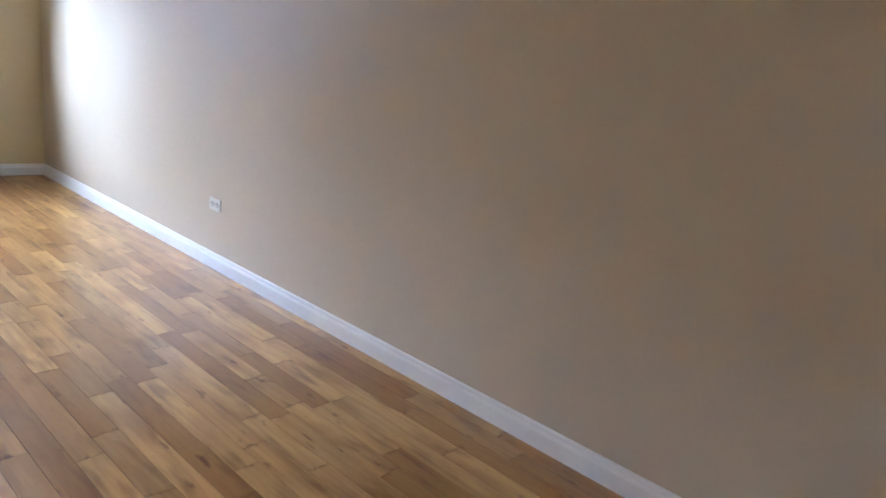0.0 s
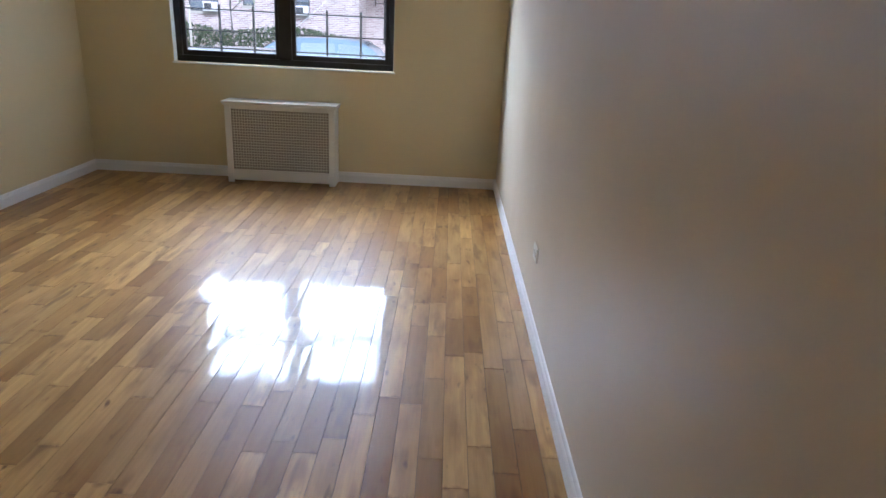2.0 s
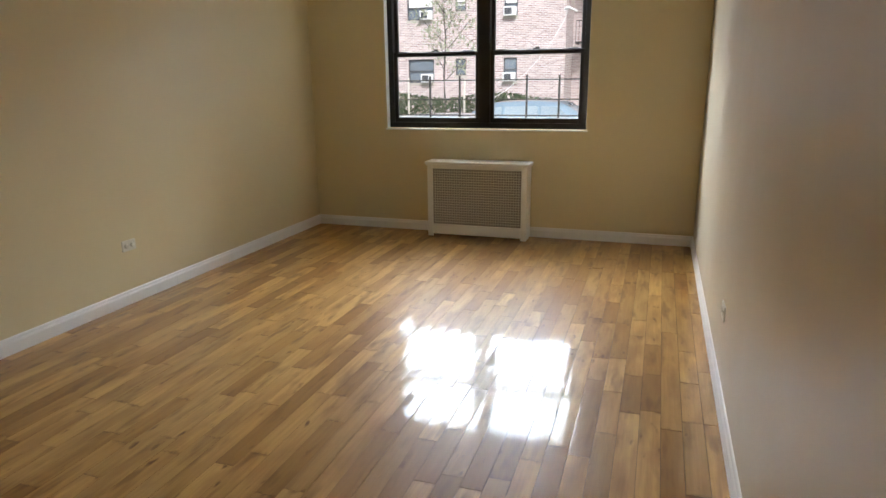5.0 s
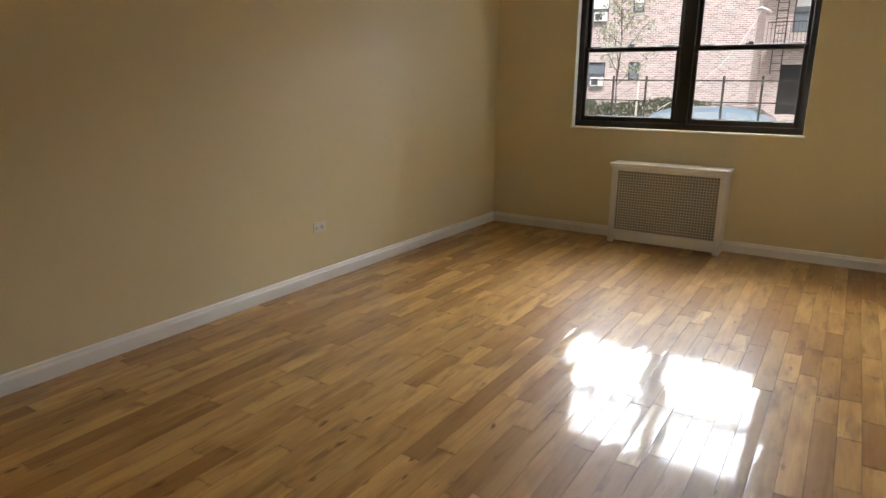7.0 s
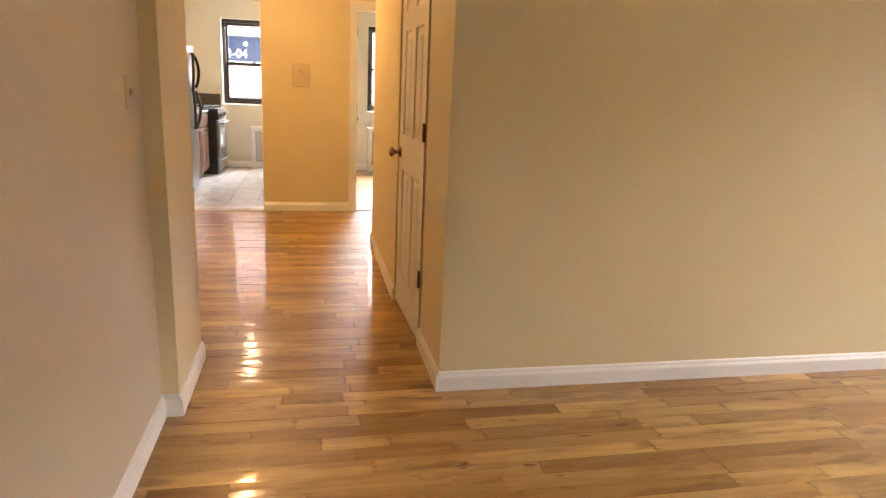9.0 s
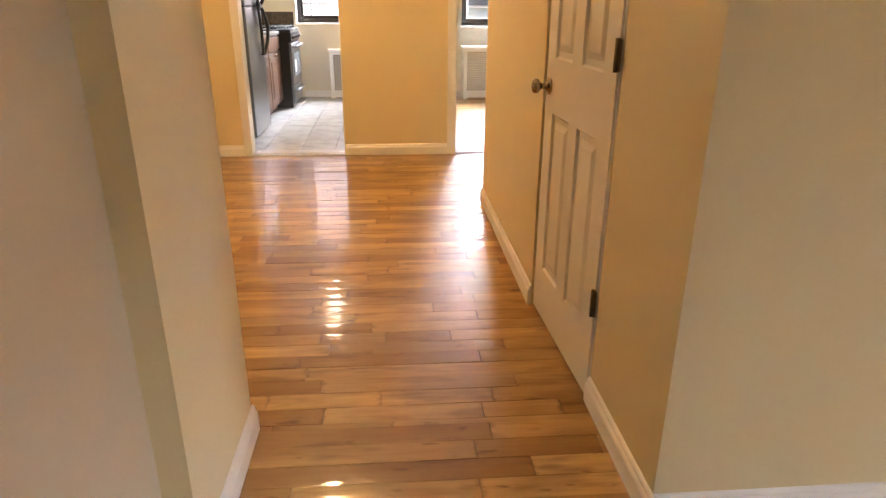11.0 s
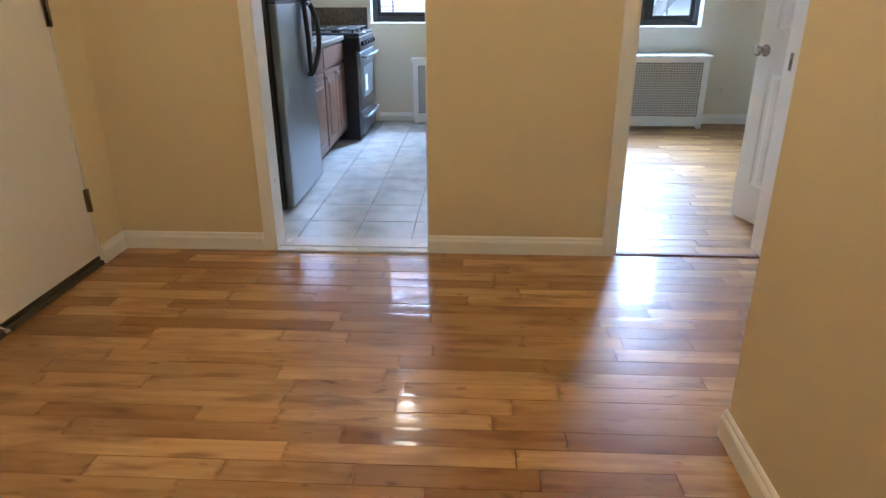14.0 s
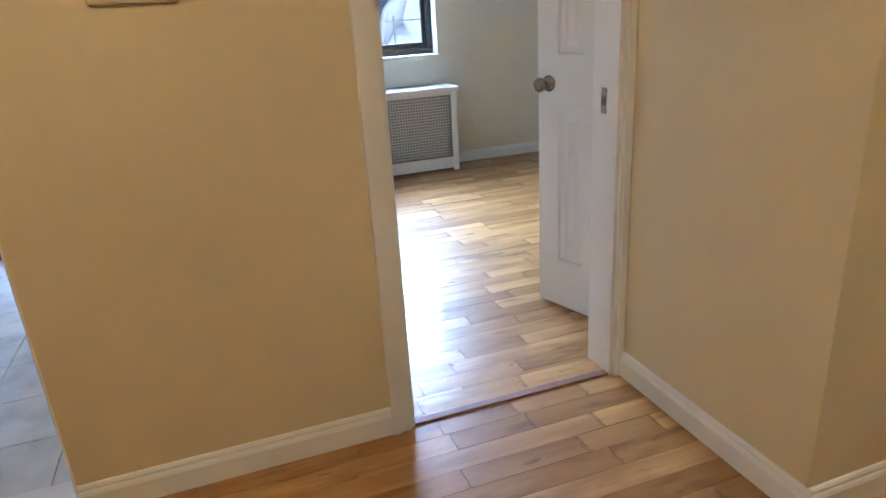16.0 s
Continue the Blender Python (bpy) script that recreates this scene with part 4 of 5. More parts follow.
# ---- outside ----
GZ = -0.50
structure("ground", boxes((-400, -300, GZ - 0.5, 400, 500, GZ - 0.15)), EARTH, "bare soil and thin lawn reaching to the horizon", "ground")
structure("road", boxes((-300, 11.6, GZ - 0.15, 300, 16.6, GZ - 0.10)), ASPHALT, "grey asphalt street", "road")
structure("pavement_near", boxes((-300, 8.2, GZ - 0.15, 300, 11.45, GZ)), CONCRETE, "concrete pavement", "pavement")
structure("kerb_near", boxes((-300, 11.45, GZ - 0.15, 300, 11.6, GZ + 0.01)), STONE, "stone kerb", "kerb")
structure("pavement_far", boxes((-300, 16.75, GZ - 0.15, 300, 21.0, GZ)), CONCRETE, "concrete pavement across the street", "pavement")
structure("kerb_far", boxes((-300, 16.6, GZ - 0.15, 300, 16.75, GZ + 0.01)), STONE, "stone kerb", "kerb")
structure("planting_bed", boxes((-300, 21.0, GZ - 0.15, 300, 29.0, GZ + 0.06), (-300, 5.4, GZ - 0.15, 300, 8.2, GZ + 0.04)), EARTH, "planted strip of soil and grass", "ground")

# iron fence
fence = thing("fence", "black iron fence of thin posts and three rails", "fence", at=(0, 7.6, GZ))
for k in range(-6, 8):
    for q in (0.29, 0.70):
        x = q + 1.30 * k
        part("post", box(x - 0.012, -0.012, 0.0, x + 0.012, 0.012, 1.955, 0.002, 1), IRON, fence)
for z in (1.90, 1.655, 1.455, 0.6):
    part("rail", boxes((-8, -0.008, z - 0.008, 10, 0.008, z + 0.008)), IRON, fence)


# cars
def car(name, m, mat, label, hatch=True):
    """Length along local x, nose at -x, wheels on z = 0."""
    c = thing(name, label, "car")
    c.matrix_world = m
    L, W, Z = 4.4, 1.76, 1.50
    prof = [(-2.2, 0.35), (-2.18, 0.62), (-2.0, 0.78), (-1.15, 0.92), (-0.45, 1.36), (-0.1, 1.46), (0.9, 1.50), (1.5, 1.46), (1.85, 1.28), (2.10, 0.98), (2.18, 0.90), (2.2, 0.45), (2.1, 0.28), (-2.1, 0.25)]
    bm = bmesh.new()
    rows = []
    for yy, inset in ((-W / 2, 0.0), (-W / 2 + 0.10, -0.02), (W / 2 - 0.10, -0.02), (W / 2, 0.0)):
        row = []
        for x, z in prof:
            tuck = 0.0 if z < 0.95 else (z - 0.95) * 0.42
            y2 = yy - math.copysign(tuck, yy)
            row.append(bm.verts.new((x, y2, z + (0.012 if abs(yy) < W / 2 - 0.05 and z > 0.9 else 0))))
        rows.append(row)
    n = len(prof)
    for a, b in zip(rows, rows[1:]):
        for i in range(n):
            bm.faces.new((a[i], a[(i + 1) % n], b[(i + 1) % n], b[i]))
    bm.faces.new(rows[0])
    bm.faces.new(rows[-1][::-1])
    bmesh.ops.bevel(bm, geom=bm.edges[:], offset=0.025, segments=2, affect='EDGES', clamp_overlap=True)
    for f in bm.faces:
        f.smooth = True
    part("body", bm, mat, c)

    def side_y(z):
        return W / 2 - max(0, z - 0.95) * 0.42
    for s in (-1, 1):
        for pts in ([(-0.92, 0.98), (-0.42, 1.33), (0.10, 1.38), (0.10, 0.98)], [(0.18, 0.98), (0.18, 1.38), (0.95, 1.40), (1.0, 0.98)], [(1.08, 0.98), (1.03, 1.40), (1.45, 1.37), (1.80, 1.05), (1.78, 0.98)]):
            b = bmesh.new()
            vo = [b.verts.new((x, s * (side_y(z) + 0.012), z)) for x, z in pts]
            vi = [b.verts.new((x, s * (side_y(z) - 0.03), z)) for x, z in pts]
            k = len(pts)
            b.faces.new(vo)
            for i in range(k):
                b.faces.new((vo[i], vo[(i + 1) % k], vi[(i + 1) % k], vi[i]))
            part("side_window", b, CARGLASS, c)
        part("tail_light", box(2.06, s * 0.80 - 0.09, 0.78, 2.22, s * 0.80 + 0.09, 1.00, 0.02), REDLENS, c, "red tail light")
        part("headlight", box(-2.20, s * 0.66 - 0.15, 0.60, -2.02, s * 0.66 + 0.15, 0.74, 0.02), GLASS, c)
        part("mirror", box(-0.92, s * 0.96 - 0.07, 0.98, -0.78, s * 0.96 + 0.07, 1.09, 0.02), mat, c)
        part("door_handle", box(0.02, s * 0.885 - 0.012, 0.86, 0.20, s * 0.885 + 0.012, 0.89, 0.005), mat, c)
        for x in (-1.35, 1.35):
            wh = part("wheel", moved(lathe([(0.20, -0.10), (0.30, -0.11), (0.32, -0.08), (0.32, 0.08), (0.30, 0.11), (0.20, 0.10)], 24), pose(x, s * 0.80, 0.32, 90)), RUBBER, c)
            part("rim", moved(lathe([(0.05, -0.112), (0.20, -0.105), (0.20, 0.105), (0.05, 0.112)], 14), pose(x, s * 0.80, 0.32, 90)), STEEL, wh)
    b = bmesh.new()
    vs = [b.verts.new(p) for p in ((-1.10, -0.74, 0.962), (-1.10, 0.74, 0.962), (-0.48, 0.60, 1.372), (-0.48, -0.60, 1.372))]
    b.faces.new(vs)
    bmesh.ops.solidify(b, geom=b.faces[:], thickness=-0.015)
    part("windscreen", b, CARGLASS, c)
    b = bmesh.new()
    vs = [b.verts.new(p) for p in ((1.60, -0.58, 1.452), (1.60, 0.58, 1.452), (2.07, 0.70, 1.06), (2.07, -0.70, 1.06))]
    b.faces.new(vs)
    bmesh.ops.solidify(b, geom=b.faces[:], thickness=-0.015)
    part("rear_window", b, CARGLASS, c)
    part("bumper", box(2.12, -0.82, 0.42, 2.26, 0.82, 0.62, 0.03), mat, c)
    part("bumper", box(-2.26, -0.82, 0.38, -2.12, 0.82, 0.58, 0.03), mat, c)
    return c


car("hatchback_car", pose(-0.50, 15.4, GZ - 0.10), CAR_BLUE, "pale blue hatchback parked across the street")
car("parked_car", pose(-1.95, 12.7, GZ - 0.10) @ Matrix.Diagonal((1, 1, 0.87, 1)), CAR_SILVER, "low silver car parked at the near kerb")


# brick building across the street
def small_window(parent, x0, x1, z0, z1, y, ac=False, blind=0.0):
    w = part("window", boxes((x0 - 0.04, y - 0.02, z0 - 0.12, x1 + 0.04, y + 0.02, z0)), STONE, parent, "stone sill")
    part("frame", join(box(x0, y + 0.06, z0, x0 + 0.06, y + 0.12, z1), box(x1 - 0.06, y + 0.06, z0, x1, y + 0.12, z1), box(x0, y + 0.06, z1 - 0.06, x1, y + 0.12, z1), box(x0, y + 0.06, z0, x1, y + 0.12, z0 + 0.06),
                       box(x0, y + 0.05, (z0 + z1) / 2 - 0.03, x1, y + 0.12, (z0 + z1) / 2 + 0.03)), SASH, w)
    part("pane", boxes((x0 + 0.05, y + 0.09, z0 + 0.05, x1 - 0.05, y + 0.10, z1 - 0.05)), TINT, w)
    if blind:
        part("blind", boxes((x0 + 0.06, y + 0.086, z1 - 0.06 - blind, x1 - 0.06, y + 0.089, z1 - 0.06)), SIGNWHITE, w, "white roller blind")
    if ac:
        a = part("air_conditioner", box(x1 - 0.62, y - 0.18, z0 + 0.01, x1 - 0.04, y + 0.05, z0 + 0.40, 0.015), SIGNWHITE, w, "white window air conditioner")
        part("fin_panel", boxes((x1 - 0.56, y - 0.185, z0 + 0.07, x1 - 0.24, y - 0.181, z0 + 0.34)), SASH, a)
    return w


def holed_facade(x0, x1, z0, z1, y0, y1, holes):
    """A facade along x cut by windows, from a grid of blocks."""
    xs = sorted({x0, x1, *[v for h in holes for v in h[:2]]})
    zs = sorted({z0, z1, *[v for h in holes for v in h[2:]]})
    bm = bmesh.new()
    for a, b in zip(xs, xs[1:]):
        for c, d in zip(zs, zs[1:]):
            mx, mz = (a + b) / 2, (c + d) / 2
            if not any(h[0] < mx < h[1] and h[2] < mz < h[3] for h in holes):
                quad_box(bm, a, y0, c, b, y1, d)
    return bm


bld = thing("apartment_building", "weathered red brick apartment building across the street", "building")
cols = [(-14.6, -13.3), (-11.6, -11.1), (-8.35, -7.06), (-6.0, -5.5), (-3.72, -3.10)]
holes = []
for (a, b) in cols:
    tall = b - a > 0.8
    for lv in range(3):
        zb = (1.30 if tall else 1.62) + 2.82 * lv
        if b == -3.10:
            zb = 1.32 + 2.82 * lv
        holes.append((a, b, zb, 2.37 + 2.82 * lv))
part("wall", holed_facade(-30, -0.95, GZ, 9.9, 29.0, 29.4, holes), BRICK, bld)
part("back_wall", boxes((-30, 36, GZ, -0.95, 36.3, 9.9), (-30, 29.4, GZ, -29.7, 36, 9.9)), BRICK, bld)
part("inner_dark", boxes((-29.6, 29.6, GZ, -1.3, 29.7, 9.8)), SASH, bld)
part("wing_wall", boxes((-1.25, 29.4, GZ, -0.95, 36, 9.9)), BRICK, bld)
part("recess_wall", holed_facade(-0.95, 14, GZ, 9.9, 31.5, 31.9, [(-0.15, 1.1, 0.2, 2.3), (0.1, 1.0, 3.6, 5.2), (0.1, 1.0, 6.4, 8.0)]), BRICK, bld)
part("door", box(-0.15, 31.7, 0.2, 1.1, 31.76, 2.3), IRON, bld, "dark entrance door")
part("roof", boxes((-30.2, 28.8, 9.9, 14.2, 36.3, 10.3)), STONE, bld)
for i, h in enumerate(holes):
    small_window(bld, *h, 29.0, ac=(i % 3 < 2 and (h[1] - h[0] > 0.8 or h[1] == -3.10)), blind=0.45 if i % 3 else 0.0)
for z in (3.6, 6.4):
    small_window(bld, 0.1, 1.0, z, z + 1.6, 31.5, blind=0.5)

fe = thing("fire_escape", "black iron fire escape on the brick building", "fire escape")
for z in (3.0, 5.82):
    pf = part("platform", boxes(*[(-0.7, 30.4 + 0.12 * i, z, 1.5, 30.46 + 0.12 * i, z + 0.04) for i in range(9)], (-0.7, 30.35, z - 0.05, -0.65, 31.5, z + 0.04), (1.45, 30.35, z - 0.05, 1.5, 31.5, z + 0.04)), IRON, fe)
    part("railing", boxes(*[(-0.7 + 0.14 * i, 30.36, z, -0.68 + 0.14 * i, 30.38, z + 0.95) for i in range(16)], (-0.7, 30.35, z + 0.93, 1.5, 30.39, z + 0.97)), IRON, pf)
part("ladder", boxes((-0.45, 30.5, 1.9, -0.41, 30.54, 6.8), (-0.05, 30.5, 1.9, -0.01, 30.54, 6.8), *[(-0.45, 30.51, 2.0 + 0.3 * i, -0.01, 30.53, 2.03 + 0.3 * i) for i in range(16)]), IRON, fe)

cable = [(-4.6, 26.0, GZ + 0.05), (-3.7, 26.0, 0.5), (-2.9, 26.0, 0.98), (-2.13, 26.0, 1.62), (-1.57, 26.0, 2.18), (-0.99, 26.0, 2.95), (-0.60, 26.0, 3.65), (-0.44, 26.0, 4.1), (-0.52, 26.0, 4.7), (-0.55, 26.0, 6.0)]
solid("hanging_cable", join(tube(cable, 0.014, 6), tube([(-0.62, 25.98, 4.02), (-0.45, 25.97, 4.10), (-0.25, 25.98, 4.0), (-0.12, 25.98, 3.93)], 0.05, 8, 0.03)), WHITECLOTH, "white cable hanging in front of the brick facade", "cable")


# trees
def leaf_cloud(bm, cx, cy, cz, r, count, rng, size):
    for _ in range(count):
        v = Vector((rng.gauss(0, 1), rng.gauss(0, 1), rng.gauss(0, 1)))
        v = v.normalized() * r * rng.random() ** 0.4
        p = Vector((cx, cy, cz)) + Vector((v.x, v.y, v.z * 0.8))
        q = Euler((rng.uniform(0, 6.3), rng.uniform(0, 6.3), rng.uniform(0, 6.3))).to_matrix()
        s = size * rng.uniform(0.6, 1.3)
        vs = [bm.verts.new(p + q @ Vector(w)) for w in ((-s, 0, 0), (0, -s * 0.45, 0.1 * s), (s, 0, 0), (0, s * 0.45, 0.1 * s))]
        bm.faces.new(vs)


def tree(m, height, rng, label, leaves=900, spread=1.0, leaf=0.10, trunk=0.07):
    t = thing("tree", label, "tree")
    t.matrix_world = m
    tops, limbs = [], []
    tr = [(0.05 * math.sin(i * 1.7), 0.05 * math.cos(i * 2.3), height * i / 8) for i in range(9)]
    part("trunk", tube(tr, trunk, 8, trunk * 0.25), BARK, t)
    for i in range(9):
        z0 = height * (0.35 + 0.06 * i)
        ang = i * 2.4
        ln = spread * rng.uniform(0.7, 1.2) * (1.1 - 0.06 * i)
        p = [(0, 0, z0), (0.5 * ln * math.cos(ang), 0.5 * ln * math.sin(ang), z0 + 0.45 * ln), (ln * math.cos(ang), ln * math.sin(ang), z0 + 1.0 * ln)]
        limbs.append(tube(p, trunk * 0.4, 6, 0.006))
        tops += [p[1], p[2]]
    part("limb", join(*limbs), BARK, t)
    bm = bmesh.new()
    for p in tops + [tr[-1], tr[-2]]:
        leaf_cloud(bm, *p, 0.42 * spread, leaves // (len(tops) + 2), rng, leaf)
    part("crown", bm, LEAF, t)
    return t


rng = random.Random(5)
tree(pose(-4.1, 21.6, GZ), 5.4, rng, "slim young street tree with thin pale leaves", 750, 0.95, 0.075, 0.045)
for x in (-5.5, -3.4):
    solid("tree_stake", tube([(x, 21.6, GZ), (x + 0.02, 21.6, GZ + 2.0)], 0.045, 8, 0.04), STONE, "pale wooden stake beside the young tree", "stake", group="tree stakes")
hb = bmesh.new()
for _ in range(9000):
    x = rng.uniform(-16, -1.2)
    y = rng.uniform(26.6, 27.8)
    z = GZ + 1.0 + 0.45 * math.sin(x * 1.3) * 0.3 + rng.uniform(-0.9, 0.25)
    s = rng.uniform(0.05, 0.10)
    q = Euler((rng.uniform(0, 6.3), rng.uniform(0, 6.3), 0)).to_matrix()
    hb.faces.new([hb.verts.new(Vector((x, y, z)) + q @ Vector(w)) for w in ((-s, 0, 0), (0, -s * 0.5, 0), (s, 0, 0), (0, s * 0.5, 0))])
for _ in range(3000):
    x = rng.uniform(1.3, 9)
    y = rng.uniform(26.6, 27.8)
    z = GZ + 0.9 + rng.uniform(-0.9, 0.25)
    s = rng.uniform(0.05, 0.10)
    q = Euler((rng.uniform(0, 6.3), rng.uniform(0, 6.3), 0)).to_matrix()
    hb.faces.new([hb.verts.new(Vector((x, y, z)) + q @ Vector(w)) for w in ((-s, 0, 0), (0, -s * 0.5, 0), (s, 0, 0), (0, s * 0.5, 0))])
solid("hedge", hb, HEDGE, "dark clipped hedge at the foot of the brick building", "hedge", "stuff")

# building with a blue sign, seen from the kitchen
b2 = thing("corner_building", "weathered brick building with a dark blue sign board", "building")
wl = part("wall", boxes((-16.4, -14, GZ, -16.0, -2.1, 12.0), (-16.4, -2.1, GZ, -16.0, 1.2, 12.0)), BRICK, b2)
part("roof", boxes((-24, -14.2, 12.0, -15.9, 1.4, 12.3)), STONE, b2)
part("side_wall", boxes((-24, 1.2, GZ, -16.4, 1.4, 12.0)), BRICK, b2)
sg = part("sign_board", box(-15.98, -3.30, 1.80, -15.92, -1.60, 2.43, 0.01), SIGNBLUE, b2, "dark blue sign board reading 3-04")
cu = bpy.data.curves.new("sign_text", 'FONT')
cu.body, cu.size, cu.extrude, cu.align_x = "3-04", 0.30, 0.008, 'CENTER'
tx = new("sign_text", cu)
dg = bpy.context.evaluated_depsgraph_get()
me = bpy.data.meshes.new_from_object(tx.evaluated_get(dg))
bpy.data.objects.remove(tx)
me.materials.clear()
me.materials.append(SIGNWHITE)
to = new("lettering", me)
to.parent = sg
to.matrix_world = pose(-15.91, -2.46, 1.895, 90, 0, 90)
part("emblem", moved(lathe([(0.06, 0), (0.06, 0.01)], 20), pose(-15.92, -2.23, 2.24, 0, 90, 0)), SIGNWHITE, sg)
part("ledge", boxes((-15.98, -3.3, 1.70, -15.85, -1.5, 1.79), (-15.98, -3.3, 2.45, -15.85, -1.5, 2.60)), SIGNWHITE, b2)
structure("courtyard", boxes((-15.9, -14, GZ - 0.15, XO - 0.9, 14, GZ - 0.02)), CONCRETE, "concrete courtyard behind the house", "pavement")
f2 = thing("yard_railing", "thin black iron railing outside the kitchen window", "fence", at=(-9.2, 0, GZ))
for k in range(-12, 20):
    part("post", boxes((-0.008, 0.45 * k - 0.008, 0, 0.008, 0.45 * k + 0.008, 1.75)), IRON, f2)
for z in (1.70, 1.3, 0.9):
    part("rail", boxes((-0.006, -6, z - 0.006, 0.006, 9, z + 0.006)), IRON, f2)
tree(pose(-12.5, 1.35, GZ, -28, 0, 0), 8.0, rng, "large grey tree outside the bedroom window", 900, 2.0, 0.11, 0.22)
b3 = thing("pale_building", "pale rendered building beyond the bedroom window", "building")
part("wall", boxes((-32.4, 1.5, GZ, -32.0, 26, 5.5)), SIGNWHITE, b3)
part("roof", boxes((-34, 1.3, 5.5, -31.8, 26.2, 5.8)), STONE, b3)
for k in range(5):
    small = part("window", boxes((-31.99, 3.0 + 4 * k, 1.0, -31.95, 4.2 + 4 * k, 2.6)), SASH, b3)
    part("sill", boxes((-31.99, 2.9 + 4 * k, 0.9, -31.85, 4.3 + 4 * k, 0.99)), STONE, small)

# ---- floor pieces ----
PW, GAP = 0.085, 0.0014
LENS = [0.26, 0.38, 0.52, 0.68, 0.86, 1.10]


ACROSS = (0.0, 0.3, 0.7, 1.0)


def plank_verts(x0, y0, x1, y1, crown=0.0, z=0.0):
    """A strip whose top is a little crowned or cupped across its width; four rows along, the end rows at the butt joints."""
    end = min(0.055, (y1 - y0) * 0.3)
    v = []
    for y in (y0, y0 + end, y1 - end, y1):
        for u in ACROSS:
            v.append((x0 + (x1 - x0) * u, y, z - (crown if u in (0.0, 1.0) else 0.0)))
    for x, y in ((x0, y0), (x1, y0), (x1, y1), (x0, y1)):
        v += [(x, y, z - crown), (x, y, -0.012)]
    return v


PF = [(4 * r + c, 4 * r + c + 1, 4 * r + c + 5, 4 * r + c + 4) for r in range(3) for c in range(3)]
PF += [(17 + 2 * i, 17 + 2 * ((i + 1) % 4), 16 + 2 * ((i + 1) % 4), 16 + 2 * i) for i in range(4)]
JOINT = [1.0] * 4 + [0.0] * 8 + [1.0] * 12
CROWNS = (0.00055, 0.00030, -0.00030)


def board_mesh(name, verts, faces):
    me = bpy.data.meshes.new(name)
    me.from_pydata(verts, [], faces)
    me.attributes.new("joint", 'FLOAT', 'POINT').data.foreach_set("value", JOINT * (len(verts) // 24))
    me.polygons.foreach_set("use_smooth", ([True] * 9 + [False] * 4) * (len(verts) // 24))
    me.materials.append(PLANK)
    return me


plank_mesh = [[board_mesh("plank", plank_verts(GAP / 2, GAP / 2, PW - GAP / 2, ln - GAP / 2, c), PF) for c in CROWNS] for ln in LENS]


def lay(x0, x1, y0, y1, rng, pick):
    """Boards along y in rows of one width; whole boards chosen by pick become pieces of their own."""
    rest, own = [], []
    x = x0
    while x < x1 - 0.01:
        xe = min(x + PW, x1)
        y = y0 - rng.uniform(0.0, 0.8)
        while y < y1:
            k = rng.choice((0, 1, 1, 2, 2, 3, 3, 4, 5))
            ye = y + LENS[k]
            dz, tilt, c = rng.uniform(-0.0004, 0.0004), rng.gauss(0, 0.0022), rng.choice((0, 0, 1, 1, 2))
            a, b = max(y, y0), min(ye, y1)
            if b - a > 0.02:
                if a == y and b == ye and xe - x > PW - 1e-4 and pick(x, y):
                    own.append((k, c, x, y, dz, tilt))
                else:
                    rest.append((x, a, xe, b, c, dz, tilt))
            y = ye
        x += PW
    return rest, own


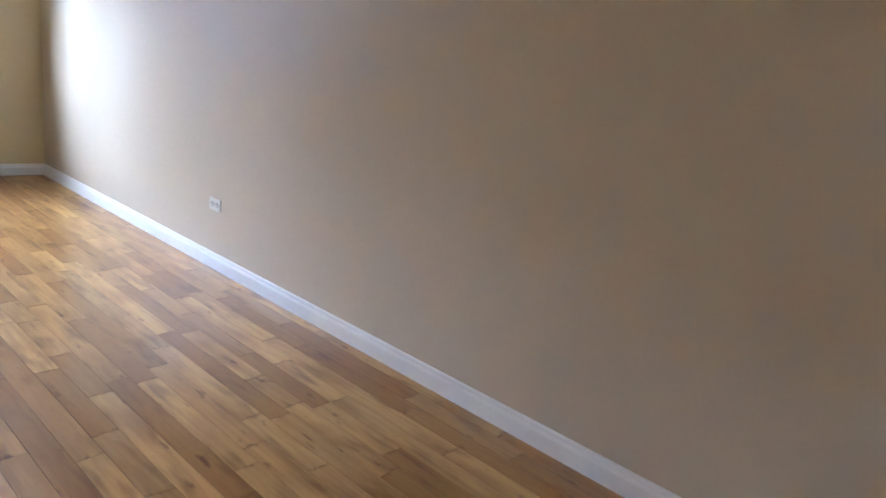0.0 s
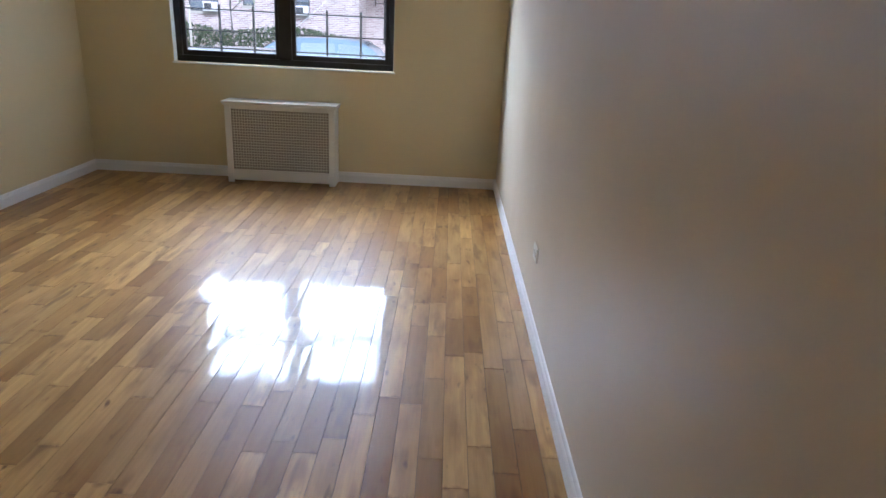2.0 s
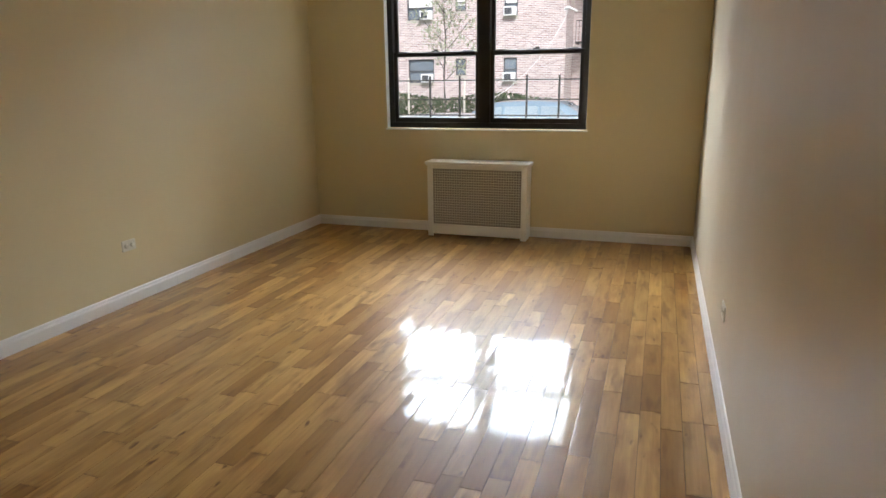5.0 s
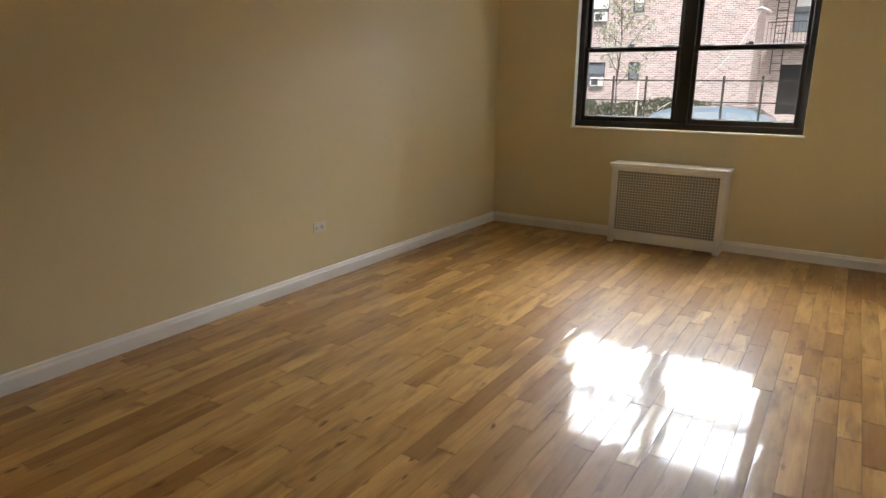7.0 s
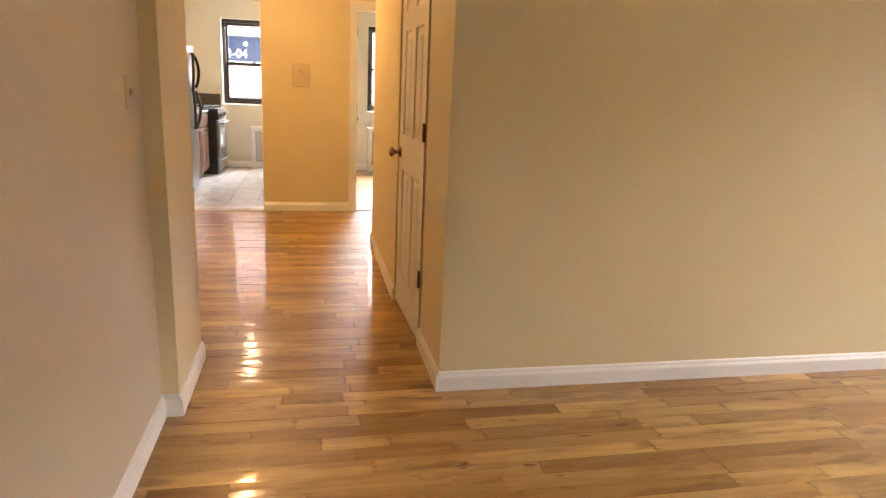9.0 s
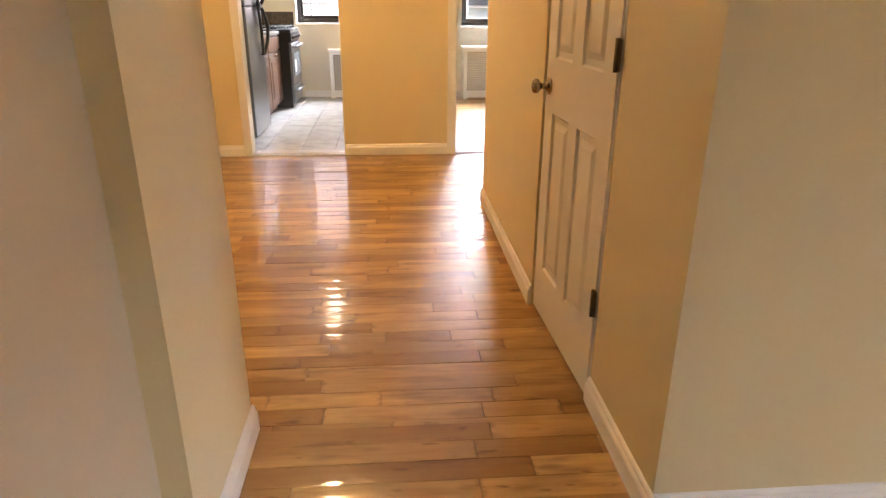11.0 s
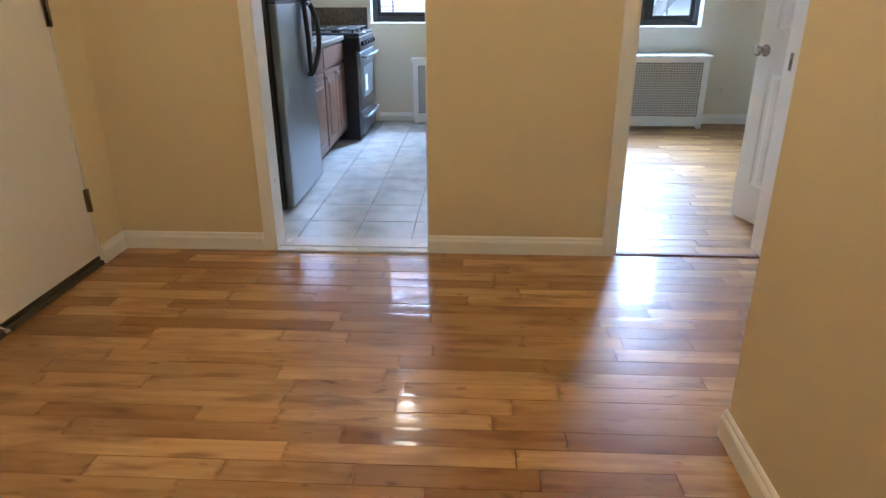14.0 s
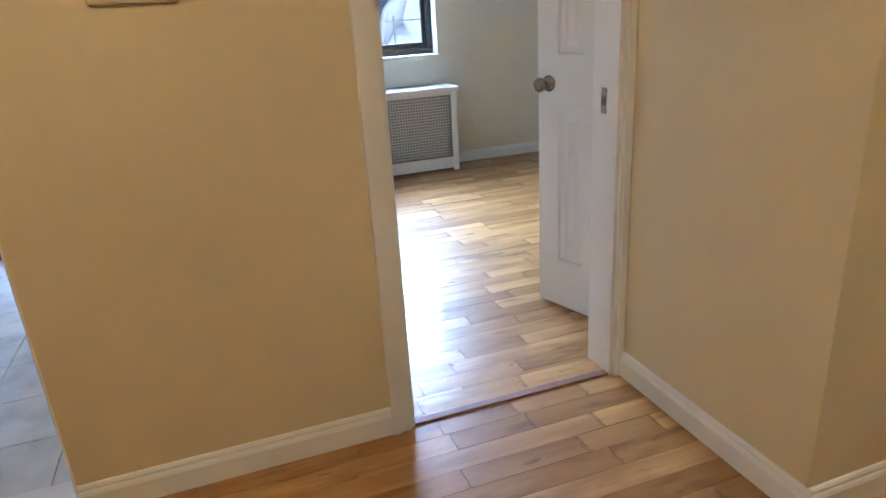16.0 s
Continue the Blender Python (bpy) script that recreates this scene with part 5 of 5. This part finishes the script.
def plank_floor(name, label, areas, pick):
    fl = tagged(new(name), label, "floor", "", "structure")
    rg = random.Random(11)
    V, F = [], []
    left = 300
    for area in areas:
        rest, own = lay(*area, rg, pick)
        for k, c, x, y, dz, tilt in own:
            if left > 0:
                o = new("plank", plank_mesh[k][c])
                o.parent = fl
                o.location = (x, y, dz)
                o.rotation_euler = (0, tilt, 0)
                left -= 1
            else:
                rest.append((x, y, x + PW, y + LENS[k], c, dz, tilt))
        for x, a, xe, b, c, dz, tilt in rest:
            n = len(V)
            V += [(px, py, pz if pz < -0.01 else pz - tilt * (px - x)) for px, py, pz in plank_verts(x + GAP / 2, a + GAP / 2, xe - GAP / 2, b - GAP / 2, CROWNS[c], dz)]
            F += [tuple(i + n for i in q) for q in PF]
    o = new("boards", board_mesh("boards", V, F))
    o.parent = fl
    tagged(o, kind="stuff")
    return fl


plank_floor("floor_living", "glossy varnished maple strip floor of the living room", [(XS, XR, YB, YW, ), (XL, XS, 0.0, YW)], lambda x, y: x > 1.2 and 0.2 < y < 3.2)
plank_floor("floor_hall", "glossy varnished maple strip floor of hall and foyer", [(XE, XS, YS, 0.02), (XC, XE, YE - 0.0, 0.02), (XF, XC, YE, YP), (XP, XC, YP, YQ)], lambda x, y: y > -2.2)
plank_floor("floor_bedroom", "glossy varnished maple strip floor of the bedroom", [(XO, XK, YM, YN), (XK, XF - 0.032, BED[0], BED[1])], lambda x, y: -6.4 < x and -0.3 < y < 1.6)
structure("floor_closet", boxes((-1.6, 0.02, -0.012, -0.2, 0.80, -0.002), (XK, 0.93, -0.012, XP - 0.12, YN, -0.002)), SADDLE, "plain wooden closet floor", "floor")

tf = tagged(new("floor_kitchen"), "pale grey square ceramic tile kitchen floor", "floor", "", "structure")
part("grout", boxes((XO - 0.3, YE - 0.13, -0.2, XK, YM, 0.006)), GROUT, tf)
T = 0.310
tm = bpy.data.meshes.new("tile")
b = box(0.002, 0.002, 0.0, T - 0.002, T - 0.002, 0.010, 0.0012, 1)
b.to_mesh(tm)
b.free()
tm.materials.append(TILE)
for i in range(-1, 13):
    for j in range(-4, 5):
        x, y = -4.427 - T * (i + 1), -1.758 + T * j
        if x + T > XK - 0.015 or x < XO - 0.2 or y < YE - 0.25 or y > YK + 0.05:
            if not (x < XK - 0.02 < x + T and YE - 0.2 < y < YK):
                continue
            o = new("tile", tm)
            o.scale = ((XK - 0.021 - x) / T, 1, 1)
        else:
            o = new("tile", tm)
        o.parent = tf
        o.location = (x, y, 0.002)
